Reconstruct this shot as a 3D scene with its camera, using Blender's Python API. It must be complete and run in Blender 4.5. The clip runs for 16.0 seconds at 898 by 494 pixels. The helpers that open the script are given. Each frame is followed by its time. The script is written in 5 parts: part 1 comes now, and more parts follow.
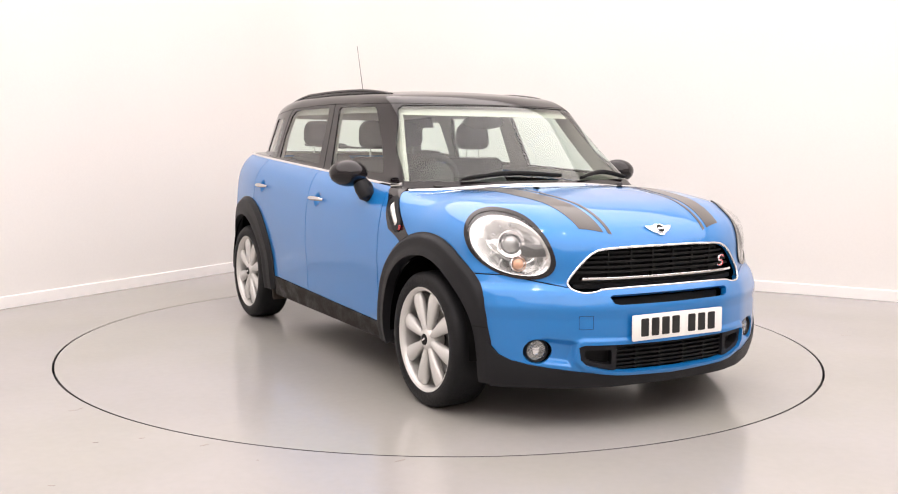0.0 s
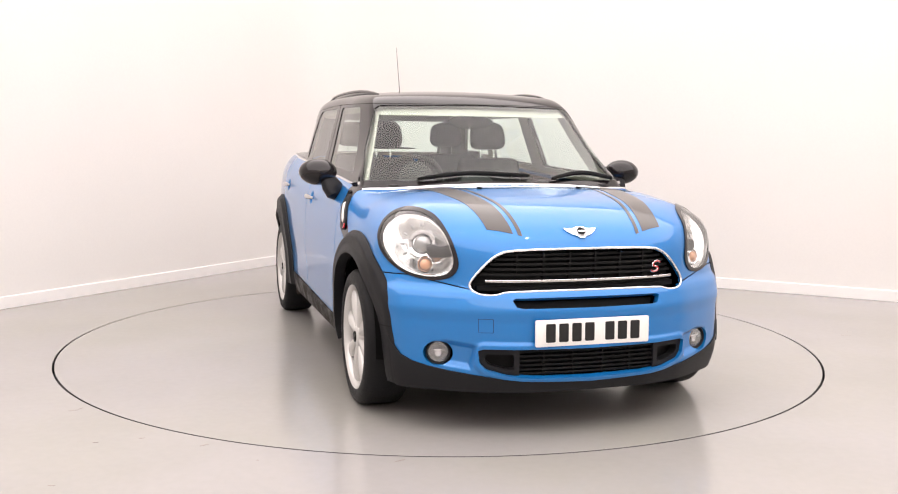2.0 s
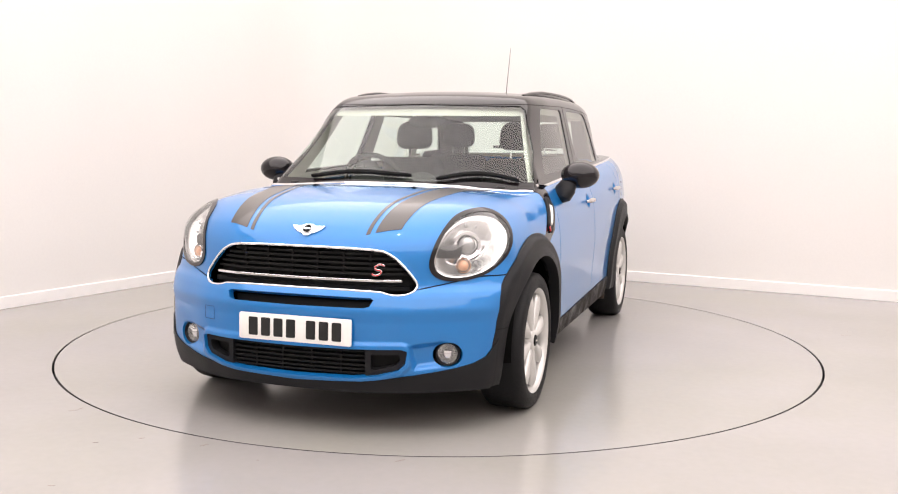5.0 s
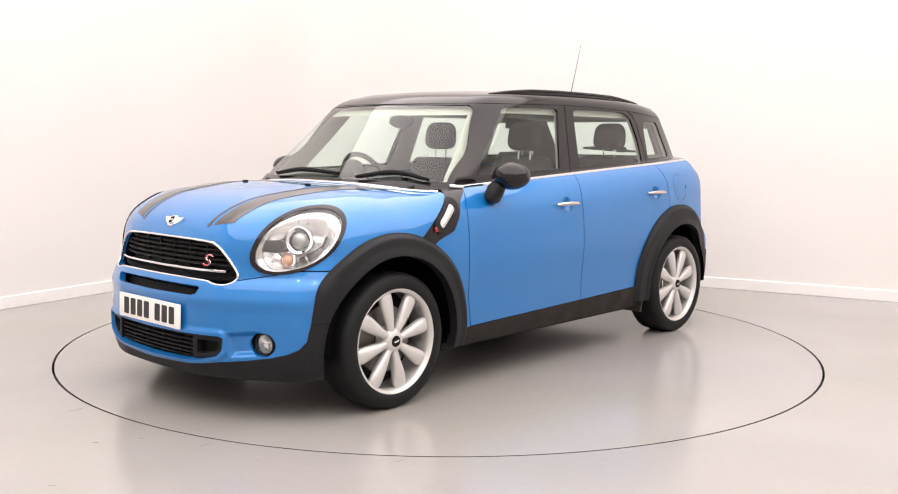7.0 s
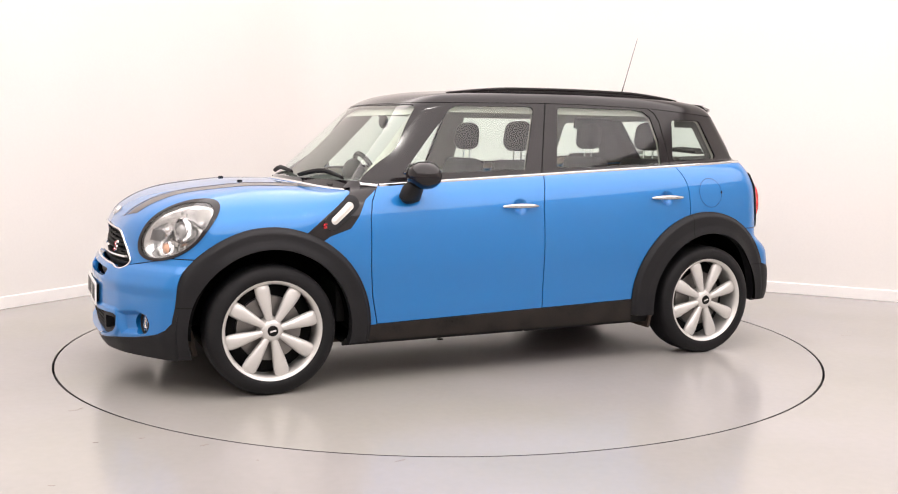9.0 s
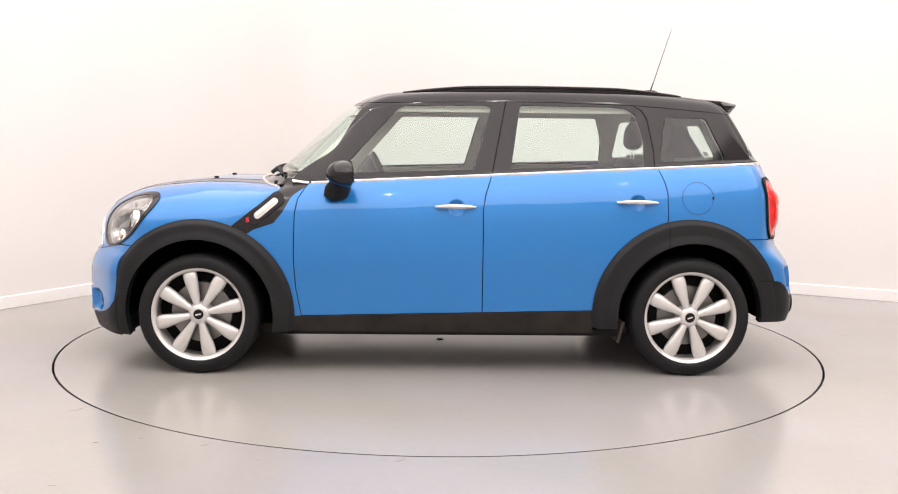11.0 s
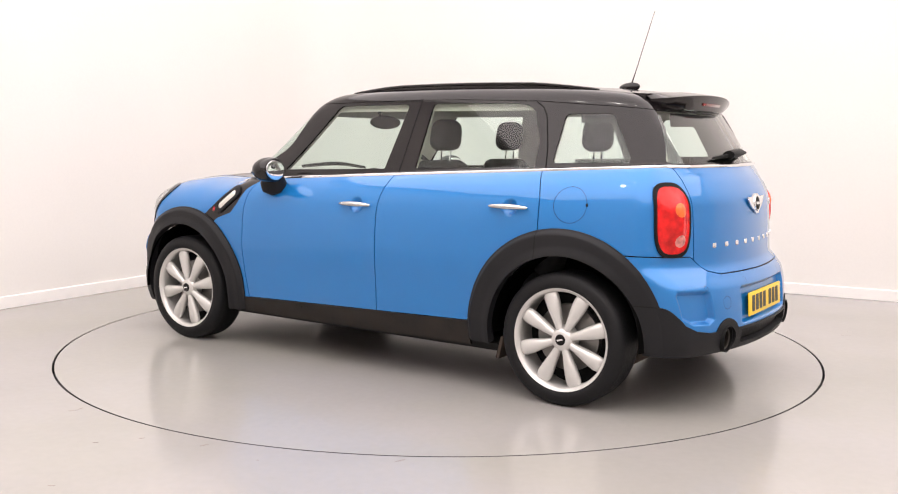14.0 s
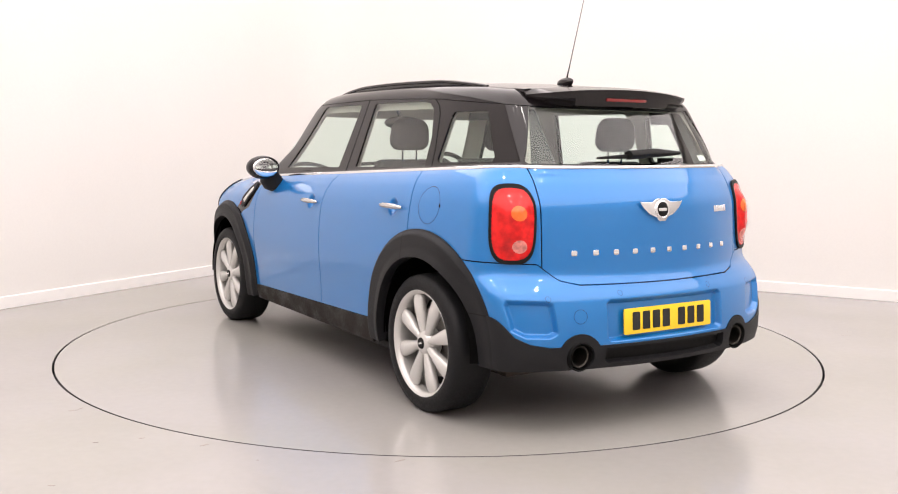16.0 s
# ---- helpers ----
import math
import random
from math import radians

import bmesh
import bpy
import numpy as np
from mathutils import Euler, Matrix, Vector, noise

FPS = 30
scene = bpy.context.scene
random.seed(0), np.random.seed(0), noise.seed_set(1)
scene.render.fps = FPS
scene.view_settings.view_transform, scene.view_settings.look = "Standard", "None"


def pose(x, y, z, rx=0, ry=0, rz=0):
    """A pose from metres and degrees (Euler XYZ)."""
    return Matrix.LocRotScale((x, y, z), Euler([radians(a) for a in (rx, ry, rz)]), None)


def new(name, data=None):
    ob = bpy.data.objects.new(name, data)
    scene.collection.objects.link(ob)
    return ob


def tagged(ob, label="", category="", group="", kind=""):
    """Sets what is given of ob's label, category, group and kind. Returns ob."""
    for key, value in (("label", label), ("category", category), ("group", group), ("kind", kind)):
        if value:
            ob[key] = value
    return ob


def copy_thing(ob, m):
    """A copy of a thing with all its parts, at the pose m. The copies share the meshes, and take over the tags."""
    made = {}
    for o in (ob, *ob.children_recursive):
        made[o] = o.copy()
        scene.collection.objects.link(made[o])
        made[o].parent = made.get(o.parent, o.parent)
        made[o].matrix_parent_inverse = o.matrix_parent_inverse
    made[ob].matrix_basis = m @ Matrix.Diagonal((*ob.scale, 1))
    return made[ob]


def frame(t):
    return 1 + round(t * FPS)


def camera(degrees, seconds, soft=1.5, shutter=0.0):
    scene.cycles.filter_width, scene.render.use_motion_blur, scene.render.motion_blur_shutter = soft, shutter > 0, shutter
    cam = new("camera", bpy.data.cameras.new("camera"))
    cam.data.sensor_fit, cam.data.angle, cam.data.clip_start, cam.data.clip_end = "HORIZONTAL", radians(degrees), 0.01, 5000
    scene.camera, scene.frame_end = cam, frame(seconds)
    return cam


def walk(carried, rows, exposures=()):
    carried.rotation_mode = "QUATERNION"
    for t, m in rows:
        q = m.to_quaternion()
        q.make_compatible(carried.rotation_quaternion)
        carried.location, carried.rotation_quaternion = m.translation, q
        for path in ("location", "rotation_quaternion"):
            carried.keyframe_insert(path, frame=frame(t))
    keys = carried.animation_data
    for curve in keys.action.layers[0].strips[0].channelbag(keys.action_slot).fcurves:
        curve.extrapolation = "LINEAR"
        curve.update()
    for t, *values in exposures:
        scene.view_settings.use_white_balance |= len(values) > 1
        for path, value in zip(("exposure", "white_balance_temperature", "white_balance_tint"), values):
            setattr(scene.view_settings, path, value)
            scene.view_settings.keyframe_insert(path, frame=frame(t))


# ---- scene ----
# ---- camera: it stands still beside a turntable ----
cam = camera(50.11, 16.0, soft=1.1)
CAM_POSE = pose(0, -5.908, 1.240, 90 - 6.36, 0, -0.487) @ pose(0, 0, 0, 0, 0, 0.636)
walk(cam, [(0.0, CAM_POSE), (16.0, CAM_POSE)])

# ---- world, lights ----
world = bpy.data.worlds.new("world")
scene.world = world
world.use_nodes = True
world.node_tree.nodes["Background"].inputs[0].default_value = (0.9, 0.95, 1.0, 1)
world.node_tree.nodes["Background"].inputs[1].default_value = 0.02

CORNER = Vector((-1.224, 4.17, 0))
LEFT_DIR = Vector((-0.506, -0.863, 0)).normalized()
RIGHT_DIR = Vector((0.884, -0.468, 0)).normalized()
ROOM = 11.0
CEILING_Z = 4.2
LAMP_POWER = 938.0


def room_point(i, j, z=0.0):
    """A point of the room: i along the left-hand wall, j along the right-hand wall, from the far corner."""
    p = CORNER + LEFT_DIR * (ROOM * i) + RIGHT_DIR * (ROOM * j)
    return Vector((p.x, p.y, z))


# a stretched light ceiling over the whole studio, and a row of small spots
lamp_data = bpy.data.lights.new("light_ceiling", "AREA")
lamp_data.shape, lamp_data.size, lamp_data.size_y = "RECTANGLE", 10.6, 10.6
lamp_data.energy, lamp_data.color = LAMP_POWER, (1.0, 0.913, 0.904)
lamp = new("light_ceiling", lamp_data)
lamp.matrix_basis = Matrix.Translation(room_point(0.5, 0.5, CEILING_Z - 0.05)) @ Matrix.Rotation(math.atan2(RIGHT_DIR.y, RIGHT_DIR.x), 4, "Z")
for x, y in ((-1.6, -3.0), (-0.55, -3.0), (0.55, -3.0), (1.6, -3.0)):
    spot_data = bpy.data.lights.new("ceiling_spot", "AREA")
    spot_data.shape, spot_data.size = "DISK", 0.09
    spot_data.energy, spot_data.color = 6.0, (1.0, 0.95, 0.9)
    new("ceiling_spot", spot_data).matrix_basis = Matrix.Translation((x, y, CEILING_Z - 0.12))


# ---- materials ----
def material(name, color, rough=0.5, metal=0.0, coat=0.0, grain=0.0, grain_scale=60.0, bump=0.0, vary=0.0, vary_scale=3.0, spec=0.5, coat_rough=0.11):
    m = bpy.data.materials.new(name)
    m.use_nodes = True
    nt = m.node_tree
    b = nt.nodes["Principled BSDF"]
    b.inputs["Base Color"].default_value = (*color, 1)
    b.inputs["Roughness"].default_value = rough
    b.inputs["Metallic"].default_value = metal
    b.inputs["Coat Weight"].default_value = coat
    b.inputs["Coat Roughness"].default_value = coat_rough
    b.inputs["Specular IOR Level"].default_value = spec
    tc = nt.nodes.new("ShaderNodeTexCoord")

    def tex(scale, detail):
        n = nt.nodes.new("ShaderNodeTexNoise")
        n.inputs["Scale"].default_value, n.inputs["Detail"].default_value = scale, detail
        nt.links.new(tc.outputs["Object"], n.inputs["Vector"])
        return n.outputs["Fac"]

    if grain or vary:
        total = None
        for amount, scale in ((grain, grain_scale), (vary, vary_scale)):
            if amount:
                mr = nt.nodes.new("ShaderNodeMapRange")
                mr.inputs["From Min"].default_value, mr.inputs["From Max"].default_value = 0.3, 0.7
                mr.inputs["To Min"].default_value, mr.inputs["To Max"].default_value = 1 - amount, 1 + amount
                nt.links.new(tex(scale, 4), mr.inputs["Value"])
                if total is None:
                    total = mr.outputs["Result"]
                else:
                    mu = nt.nodes.new("ShaderNodeMath")
                    mu.operation = "MULTIPLY"
                    nt.links.new(total, mu.inputs[0]), nt.links.new(mr.outputs["Result"], mu.inputs[1])
                    total = mu.outputs[0]
        vm = nt.nodes.new("ShaderNodeVectorMath")
        vm.operation = "SCALE"
        vm.inputs[0].default_value = color
        nt.links.new(total, vm.inputs["Scale"])
        nt.links.new(vm.outputs[0], b.inputs["Base Color"])
        rr = nt.nodes.new("ShaderNodeMath")
        rr.operation = "MULTIPLY"
        rr.inputs[1].default_value = rough
        nt.links.new(total, rr.inputs[0]), nt.links.new(rr.outputs[0], b.inputs["Roughness"])
    if bump:
        bp = nt.nodes.new("ShaderNodeBump")
        bp.inputs["Strength"].default_value, bp.inputs["Distance"].default_value = bump, 0.002
        nt.links.new(tex(grain_scale * 2, 3), bp.inputs["Height"])
        nt.links.new(bp.outputs[0], b.inputs["Normal"])
    return m


def glass(name, tint, gloss=1.0):
    m = bpy.data.materials.new(name)
    m.use_nodes = True
    nt = m.node_tree
    nt.nodes.remove(nt.nodes["Principled BSDF"])
    out = nt.nodes["Material Output"]
    tr, gl, mix, lw, pw, ma = (nt.nodes.new("ShaderNode" + k) for k in ("BsdfTransparent", "BsdfGlossy", "MixShader", "LayerWeight", "Math", "Math"))
    tr.inputs[0].default_value = (*tint, 1)
    gl.inputs["Roughness"].default_value = 0.02
    gl.inputs["Color"].default_value = (gloss, gloss, gloss, 1)
    lw.inputs["Blend"].default_value = 0.5
    pw.operation, pw.inputs[1].default_value = "POWER", 4.0
    ma.operation, ma.inputs[1].default_value, ma.inputs[2].default_value = "MULTIPLY_ADD", 0.85, 0.05
    nt.links.new(lw.outputs["Facing"], pw.inputs[0]), nt.links.new(pw.outputs[0], ma.inputs[0])
    nt.links.new(ma.outputs[0], mix.inputs[0]), nt.links.new(tr.outputs[0], mix.inputs[1]), nt.links.new(gl.outputs[0], mix.inputs[2])
    nt.links.new(mix.outputs[0], out.inputs[0])
    return m


WALL = material("white_wall_paint", (0.755, 0.733, 0.706), 0.6, grain=0.01, vary=0.015, vary_scale=0.8, bump=0.05)
# for the unseen walls behind the camera: grey to weaken their bounce
BACK_WALL = material("bounce_cutting_grey", (0.58, 0.564, 0.545), 0.6, grain=0.01, vary=0.02, vary_scale=0.8, bump=0.05)
TRIM = material("white_gloss_trim", (0.84, 0.82, 0.80), 0.3, grain=0.01)
FLOOR = material("grey_polished_floor", (0.312, 0.303, 0.293), 0.18, grain=0.015, grain_scale=25, vary=0.05, vary_scale=0.7, spec=0.5)
nt = FLOOR.node_tree
tint_vec = [n for n in nt.nodes if n.bl_idname == "ShaderNodeVectorMath"][0]
tint_mix, tint_noise, tint_range = nt.nodes.new("ShaderNodeMix"), nt.nodes.new("ShaderNodeTexNoise"), nt.nodes.new("ShaderNodeMapRange")
tint_mix.data_type = "RGBA"
tint_mix.inputs["A"].default_value, tint_mix.inputs["B"].default_value = (0.326, 0.312, 0.305, 1), (0.312, 0.302, 0.274, 1)
tint_noise.inputs["Scale"].default_value, tint_noise.inputs["Detail"].default_value = 0.45, 5
tint_range.inputs["From Min"].default_value, tint_range.inputs["From Max"].default_value = 0.42, 0.62
nt.links.new([n for n in nt.nodes if n.bl_idname == "ShaderNodeTexCoord"][0].outputs["Object"], tint_noise.inputs["Vector"])
nt.links.new(tint_noise.outputs["Fac"], tint_range.inputs["Value"]), nt.links.new(tint_range.outputs["Result"], tint_mix.inputs["Factor"])
nt.links.new(tint_mix.outputs["Result"], tint_vec.inputs[0])
PIT = material("dark_gap", (0.02, 0.02, 0.02), 0.9)
BLUE = material("blue_car_paint", (0.006, 0.166, 0.478), 0.40, metal=0.25, coat=1.0, grain=0.04, grain_scale=900, spec=0.25, coat_rough=0.035)
BLACK = material("black_gloss_paint", (0.009, 0.007, 0.008), 0.12, grain=0.02, grain_scale=400, spec=0.42)
PLASTIC = material("black_textured_plastic", (0.013, 0.013, 0.0145), 0.5, grain=0.15, grain_scale=300, bump=0.2, spec=0.2)
DUSTY = material("dusty_black_plastic", (0.019, 0.016, 0.014), 0.6, grain=0.3, grain_scale=120, vary=0.45, vary_scale=9, bump=0.2, spec=0.2)
DARK = material("matt_black_plastic", (0.005, 0.005, 0.005), 0.6, grain=0.1, spec=0.2)
CHROME = material("chrome", (0.86, 0.86, 0.87), 0.08, metal=1.0)
SATIN = material("satin_chrome", (0.62, 0.61, 0.60), 0.22, metal=1.0)
LINER = material("black_felt_liner", (0.004, 0.004, 0.004), 1.0, grain=0.2, spec=0.0)
SILVER = material("silver_wheel_paint", (0.60, 0.59, 0.57), 0.33, metal=0.4, coat=0.5, grain=0.02, grain_scale=500)
RUBBER = material("tyre_rubber", (0.007, 0.007, 0.008), 0.6, grain=0.2, grain_scale=120, bump=0.2, spec=0.25)
GLASS = glass("clear_window_glass", (0.84, 0.925, 0.885))
LINING = material("beige_headlining", (0.56, 0.53, 0.47), 0.9, grain=0.05, grain_scale=300)

# ---- mesh helpers ----


def mesh_object(name, verts, faces, mat, parent=None, normals=None, smooth=True, mats=None):
    me = bpy.data.meshes.new(name)
    me.from_pydata([tuple(v) for v in verts], [], [tuple(f) for f in faces])
    me.materials.append(mat)
    for extra in mats or ():
        me.materials.append(extra)
    me.polygons.foreach_set("use_smooth", [smooth] * len(me.polygons))
    me.update()
    if normals is not None:
        me.normals_split_custom_set_from_vertices([tuple(n) for n in normals])
    ob = new(name, me)
    if parent is not None:
        ob.parent = parent
    return ob


def part(name, bm, mat, parent, label="", smooth=True, angle=40):
    me = bpy.data.meshes.new(name)
    bmesh.ops.recalc_face_normals(bm, faces=bm.faces)
    if smooth:
        for f in bm.faces:
            f.smooth = True
        for e in bm.edges:
            if len(e.link_faces) == 2 and e.calc_face_angle(0) > radians(angle):
                e.smooth = False
    bm.to_mesh(me)
    bm.free()
    me.materials.append(mat)
    ob = new(name, me)
    ob.parent = parent
    return tagged(ob, label) if label else ob


def box_bm(sx, sy, sz, m=None, bevel=0.0, seg=2):
    bm = bmesh.new()
    bmesh.ops.create_cube(bm, size=1, matrix=Matrix.Diagonal((sx, sy, sz, 1)))
    if bevel:
        bmesh.ops.bevel(bm, geom=bm.edges[:], offset=bevel, segments=seg, profile=0.5, affect="EDGES")
    if m is not None:
        bm.transform(m)
    return bm


def revolve(profile, segs, close=False):
    """Verts and faces of a profile [(radius, height)] turned about the z axis."""
    n = len(profile)
    verts = [(r * math.cos(2 * math.pi * k / segs), r * math.sin(2 * math.pi * k / segs), h) for k in range(segs) for r, h in profile]
    faces = []
    for k in range(segs):
        a, b = k * n, ((k + 1) % segs) * n
        for i in range(n if close else n - 1):
            j = (i + 1) % n
            faces.append((a + i, b + i, b + j, a + j))
    return verts, faces


def raw_bm(verts, faces):
    bm = bmesh.new()
    vs = [bm.verts.new(v) for v in verts]
    for f in faces:
        if len(set(f)) > 2:
            bm.faces.new([vs[i] for i in f])
    return bm


def join_bm(a, b):
    me = bpy.data.meshes.new("join")
    b.to_mesh(me)
    b.free()
    a.from_mesh(me)
    bpy.data.meshes.remove(me)
    return a


# ---- the room ----
def ring_sheet(r_in, corners, segs, z):
    """A flat sheet with a round hole about the origin, out to the given corners."""
    verts, faces = [], []
    rad = [r_in, r_in + 0.02, r_in + 0.3]
    for k in range(segs):
        a = 2 * math.pi * k / segs
        for r in rad:
            verts.append((r * math.cos(a), r * math.sin(a), z))
    n = len(rad)
    for k in range(segs):
        a, b = k * n, ((k + 1) % segs) * n
        for i in range(n - 1):
            faces.append((a + i, a + i + 1, b + i + 1, b + i))
    start = len(verts)
    for k in range(segs):
        a = 2 * math.pi * k / segs
        d = Vector((math.cos(a), math.sin(a)))
        best = 1e9
        for i in range(len(corners)):
            p, q = corners[i].to_2d(), corners[(i + 1) % len(corners)].to_2d()
            e = q - p
            den = d.x * e.y - d.y * e.x
            if abs(den) > 1e-9:
                t = (p.x * e.y - p.y * e.x) / den
                s = (p.x * d.y - p.y * d.x) / den
                if t > 0 and -1e-6 <= s <= 1 + 1e-6:
                    best = min(best, t)
        verts.append((d.x * best, d.y * best, z))
    for k in range(segs):
        a, b = k * n + n - 1, ((k + 1) % segs) * n + n - 1
        faces.append((a, start + k, start + (k + 1) % segs, b))
    return verts, faces


DISC_R = 2.234
ROOM_CORNERS = [room_point(0, 0), room_point(1, 0), room_point(1, 1), room_point(0, 1)]
v, f = ring_sheet(DISC_R + 0.0115, ROOM_CORNERS, 360, 0.0)
floor = mesh_object("floor", v, f, FLOOR, smooth=False)
tagged(floor, "grey painted polished floor with faint scuffs and stains", "floor", kind="structure")
v, f = revolve([(DISC_R + 0.0115, -0.006), (DISC_R + 0.0115, 0.0)], 360)
tagged(mesh_object("floor_edge", v, f, FLOOR, smooth=False), "grey cut edge of the floor round the turntable", "floor edge", kind="structure")
v, f = revolve([(DISC_R - 0.05, -0.07), (DISC_R + 0.0115, -0.07), (DISC_R + 0.0115, -0.006)], 240)
gap = mesh_object("floor_gap", v, f, PIT, smooth=False)
tagged(gap, "dark narrow gap round the turntable in the floor", "floor gap", kind="structure")


COVE = 0.85


def wall_run(name, plan, label, paint):
    """A wall 0.12 m thick along the plan's points, and the skirting board at its foot."""
    for what, depth, front, z0, z1, mat in ((name, 0.12, 0.0, 0.0, CEILING_Z + 0.05, paint), ("baseboard", 0.016, -0.018, 0.002, 0.092, TRIM)):
        bm = bmesh.new()
        rows = []
        for i, p in enumerate(plan):
            d = (plan[min(i + 1, len(plan) - 1)] - plan[max(i - 1, 0)]).normalized()
            out = Vector((-d.y, d.x, 0))
            if out.dot(p - Vector((0.5, -1.0, 0))) < 0:
                out = -out
            inner, outer = p + out * front, p + out * (front + depth)
            top_in = inner + out * (0.004 if what == "baseboard" else 0)
            rows.append([bm.verts.new((inner.x, inner.y, z0)), bm.verts.new((inner.x, inner.y, z1 - 0.006)), bm.verts.new((top_in.x, top_in.y, z1)),
                         bm.verts.new((outer.x, outer.y, z1)), bm.verts.new((outer.x, outer.y, z0))])
        for r0, r1 in zip(rows, rows[1:]):
            for i in range(5):
                j = (i + 1) % 5
                bm.faces.new((r0[i], r1[i], r1[j], r0[j]))
        bm.faces.new(rows[0]), bm.faces.new(rows[-1][::-1])
        ob = part(what, bm, mat, None, angle=30)
        if what == "baseboard":
            tagged(ob, "white painted skirting board along the white wall", "baseboard", kind="structure")
        else:
            tagged(ob, label, "wall", kind="structure")


cove = []
for k in range(13):
    t = k / 12
    p0, p1, p2 = CORNER + LEFT_DIR * COVE, CORNER, CORNER + RIGHT_DIR * COVE
    cove.append(p0 * (1 - t) ** 2 + p1 * 2 * t * (1 - t) + p2 * t ** 2)
wall_run("wall_back", [ROOM_CORNERS[1]] + cove + [ROOM_CORNERS[3]], "plain white painted studio wall with a rounded corner", WALL)
# added walls out of view, greyed so less light bounces onto the car
wall_run("wall_behind_left", [ROOM_CORNERS[1], ROOM_CORNERS[2]], "unseen wall behind the camera, greyed to cut bounce light", BACK_WALL)
wall_run("wall_behind_right", [ROOM_CORNERS[2], ROOM_CORNERS[3]], "unseen wall behind the camera, greyed to cut bounce light", BACK_WALL)
bm = bmesh.new()
for z in (CEILING_Z, CEILING_Z + 0.1):
    bm.faces.new([bm.verts.new((p.x, p.y, z)) for p in ROOM_CORNERS])
tagged(part("ceiling", bm, WALL, None, smooth=False), "plain white studio ceiling", "ceiling", kind="structure")

# ---- the turntable ----
v, f = revolve([(0.0001, 0), (0.6, 0), (1.2, 0), (1.8, 0), (DISC_R - 0.002, 0), (DISC_R - 0.001, -0.001)], 240)
turntable = mesh_object("turntable", v, f, FLOOR, smooth=False)
v, f = revolve([(DISC_R - 0.001, -0.001), (DISC_R, -0.0015), (DISC_R, -0.06)], 240)
mesh_object("edge_band", v, f, PIT, turntable)
tagged(turntable, "flush round grey turntable disc set in the floor", "turntable")

# ---- the car's skin: x ahead, y to its left, z up, in metres ----
AXLE_F, AXLE_R, HUB_Z = 1.281, -1.314, 0.316
TYRE_R = 0.318


def interp(v, xs, ys):
    return np.interp(v, xs, ys)


def soft_interp(v, xs, ys):
    """A smooth curve through the given points (monotone in xs)."""
    xs, ys = np.asarray(xs, float), np.asarray(ys, float)
    d = np.diff(ys) / np.diff(xs)
    m = np.concatenate([[d[0]], np.where(d[:-1] * d[1:] > 0, 2 * d[:-1] * d[1:] / np.where(d[:-1] + d[1:] == 0, 1, d[:-1] + d[1:]), 0), [d[-1]]])
    v = np.asarray(v, float)
    i = np.clip(np.searchsorted(xs, v) - 1, 0, len(xs) - 2)
    h = xs[i + 1] - xs[i]
    t = np.clip((v - xs[i]) / h, -0.5, 1.5)
    inside = (v >= xs[0]) & (v <= xs[-1])
    t2, t3 = t * t, t * t * t
    cubic = (2 * t3 - 3 * t2 + 1) * ys[i] + (t3 - 2 * t2 + t) * h * m[i] + (-2 * t3 + 3 * t2) * ys[i + 1] + (t3 - t2) * h * m[i + 1]
    line = np.where(v < xs[0], ys[0] + (v - xs[0]) * m[0], ys[-1] + (v - xs[-1]) * m[-1])
    return np.where(inside, cubic, line)


def smax(a, b, k):
    h = np.maximum(k - np.abs(a - b), 0) / k
    return np.maximum(a, b) + h * h * k / 4


def smin(a, b, k):
    return -smax(-a, -b, k)


def belt(x):
    return 1.040 - 0.0515 * x


def step(v, a, b):
    t = np.clip((v - a) / (b - a), 0, 1)
    return t * t * (3 - 2 * t)


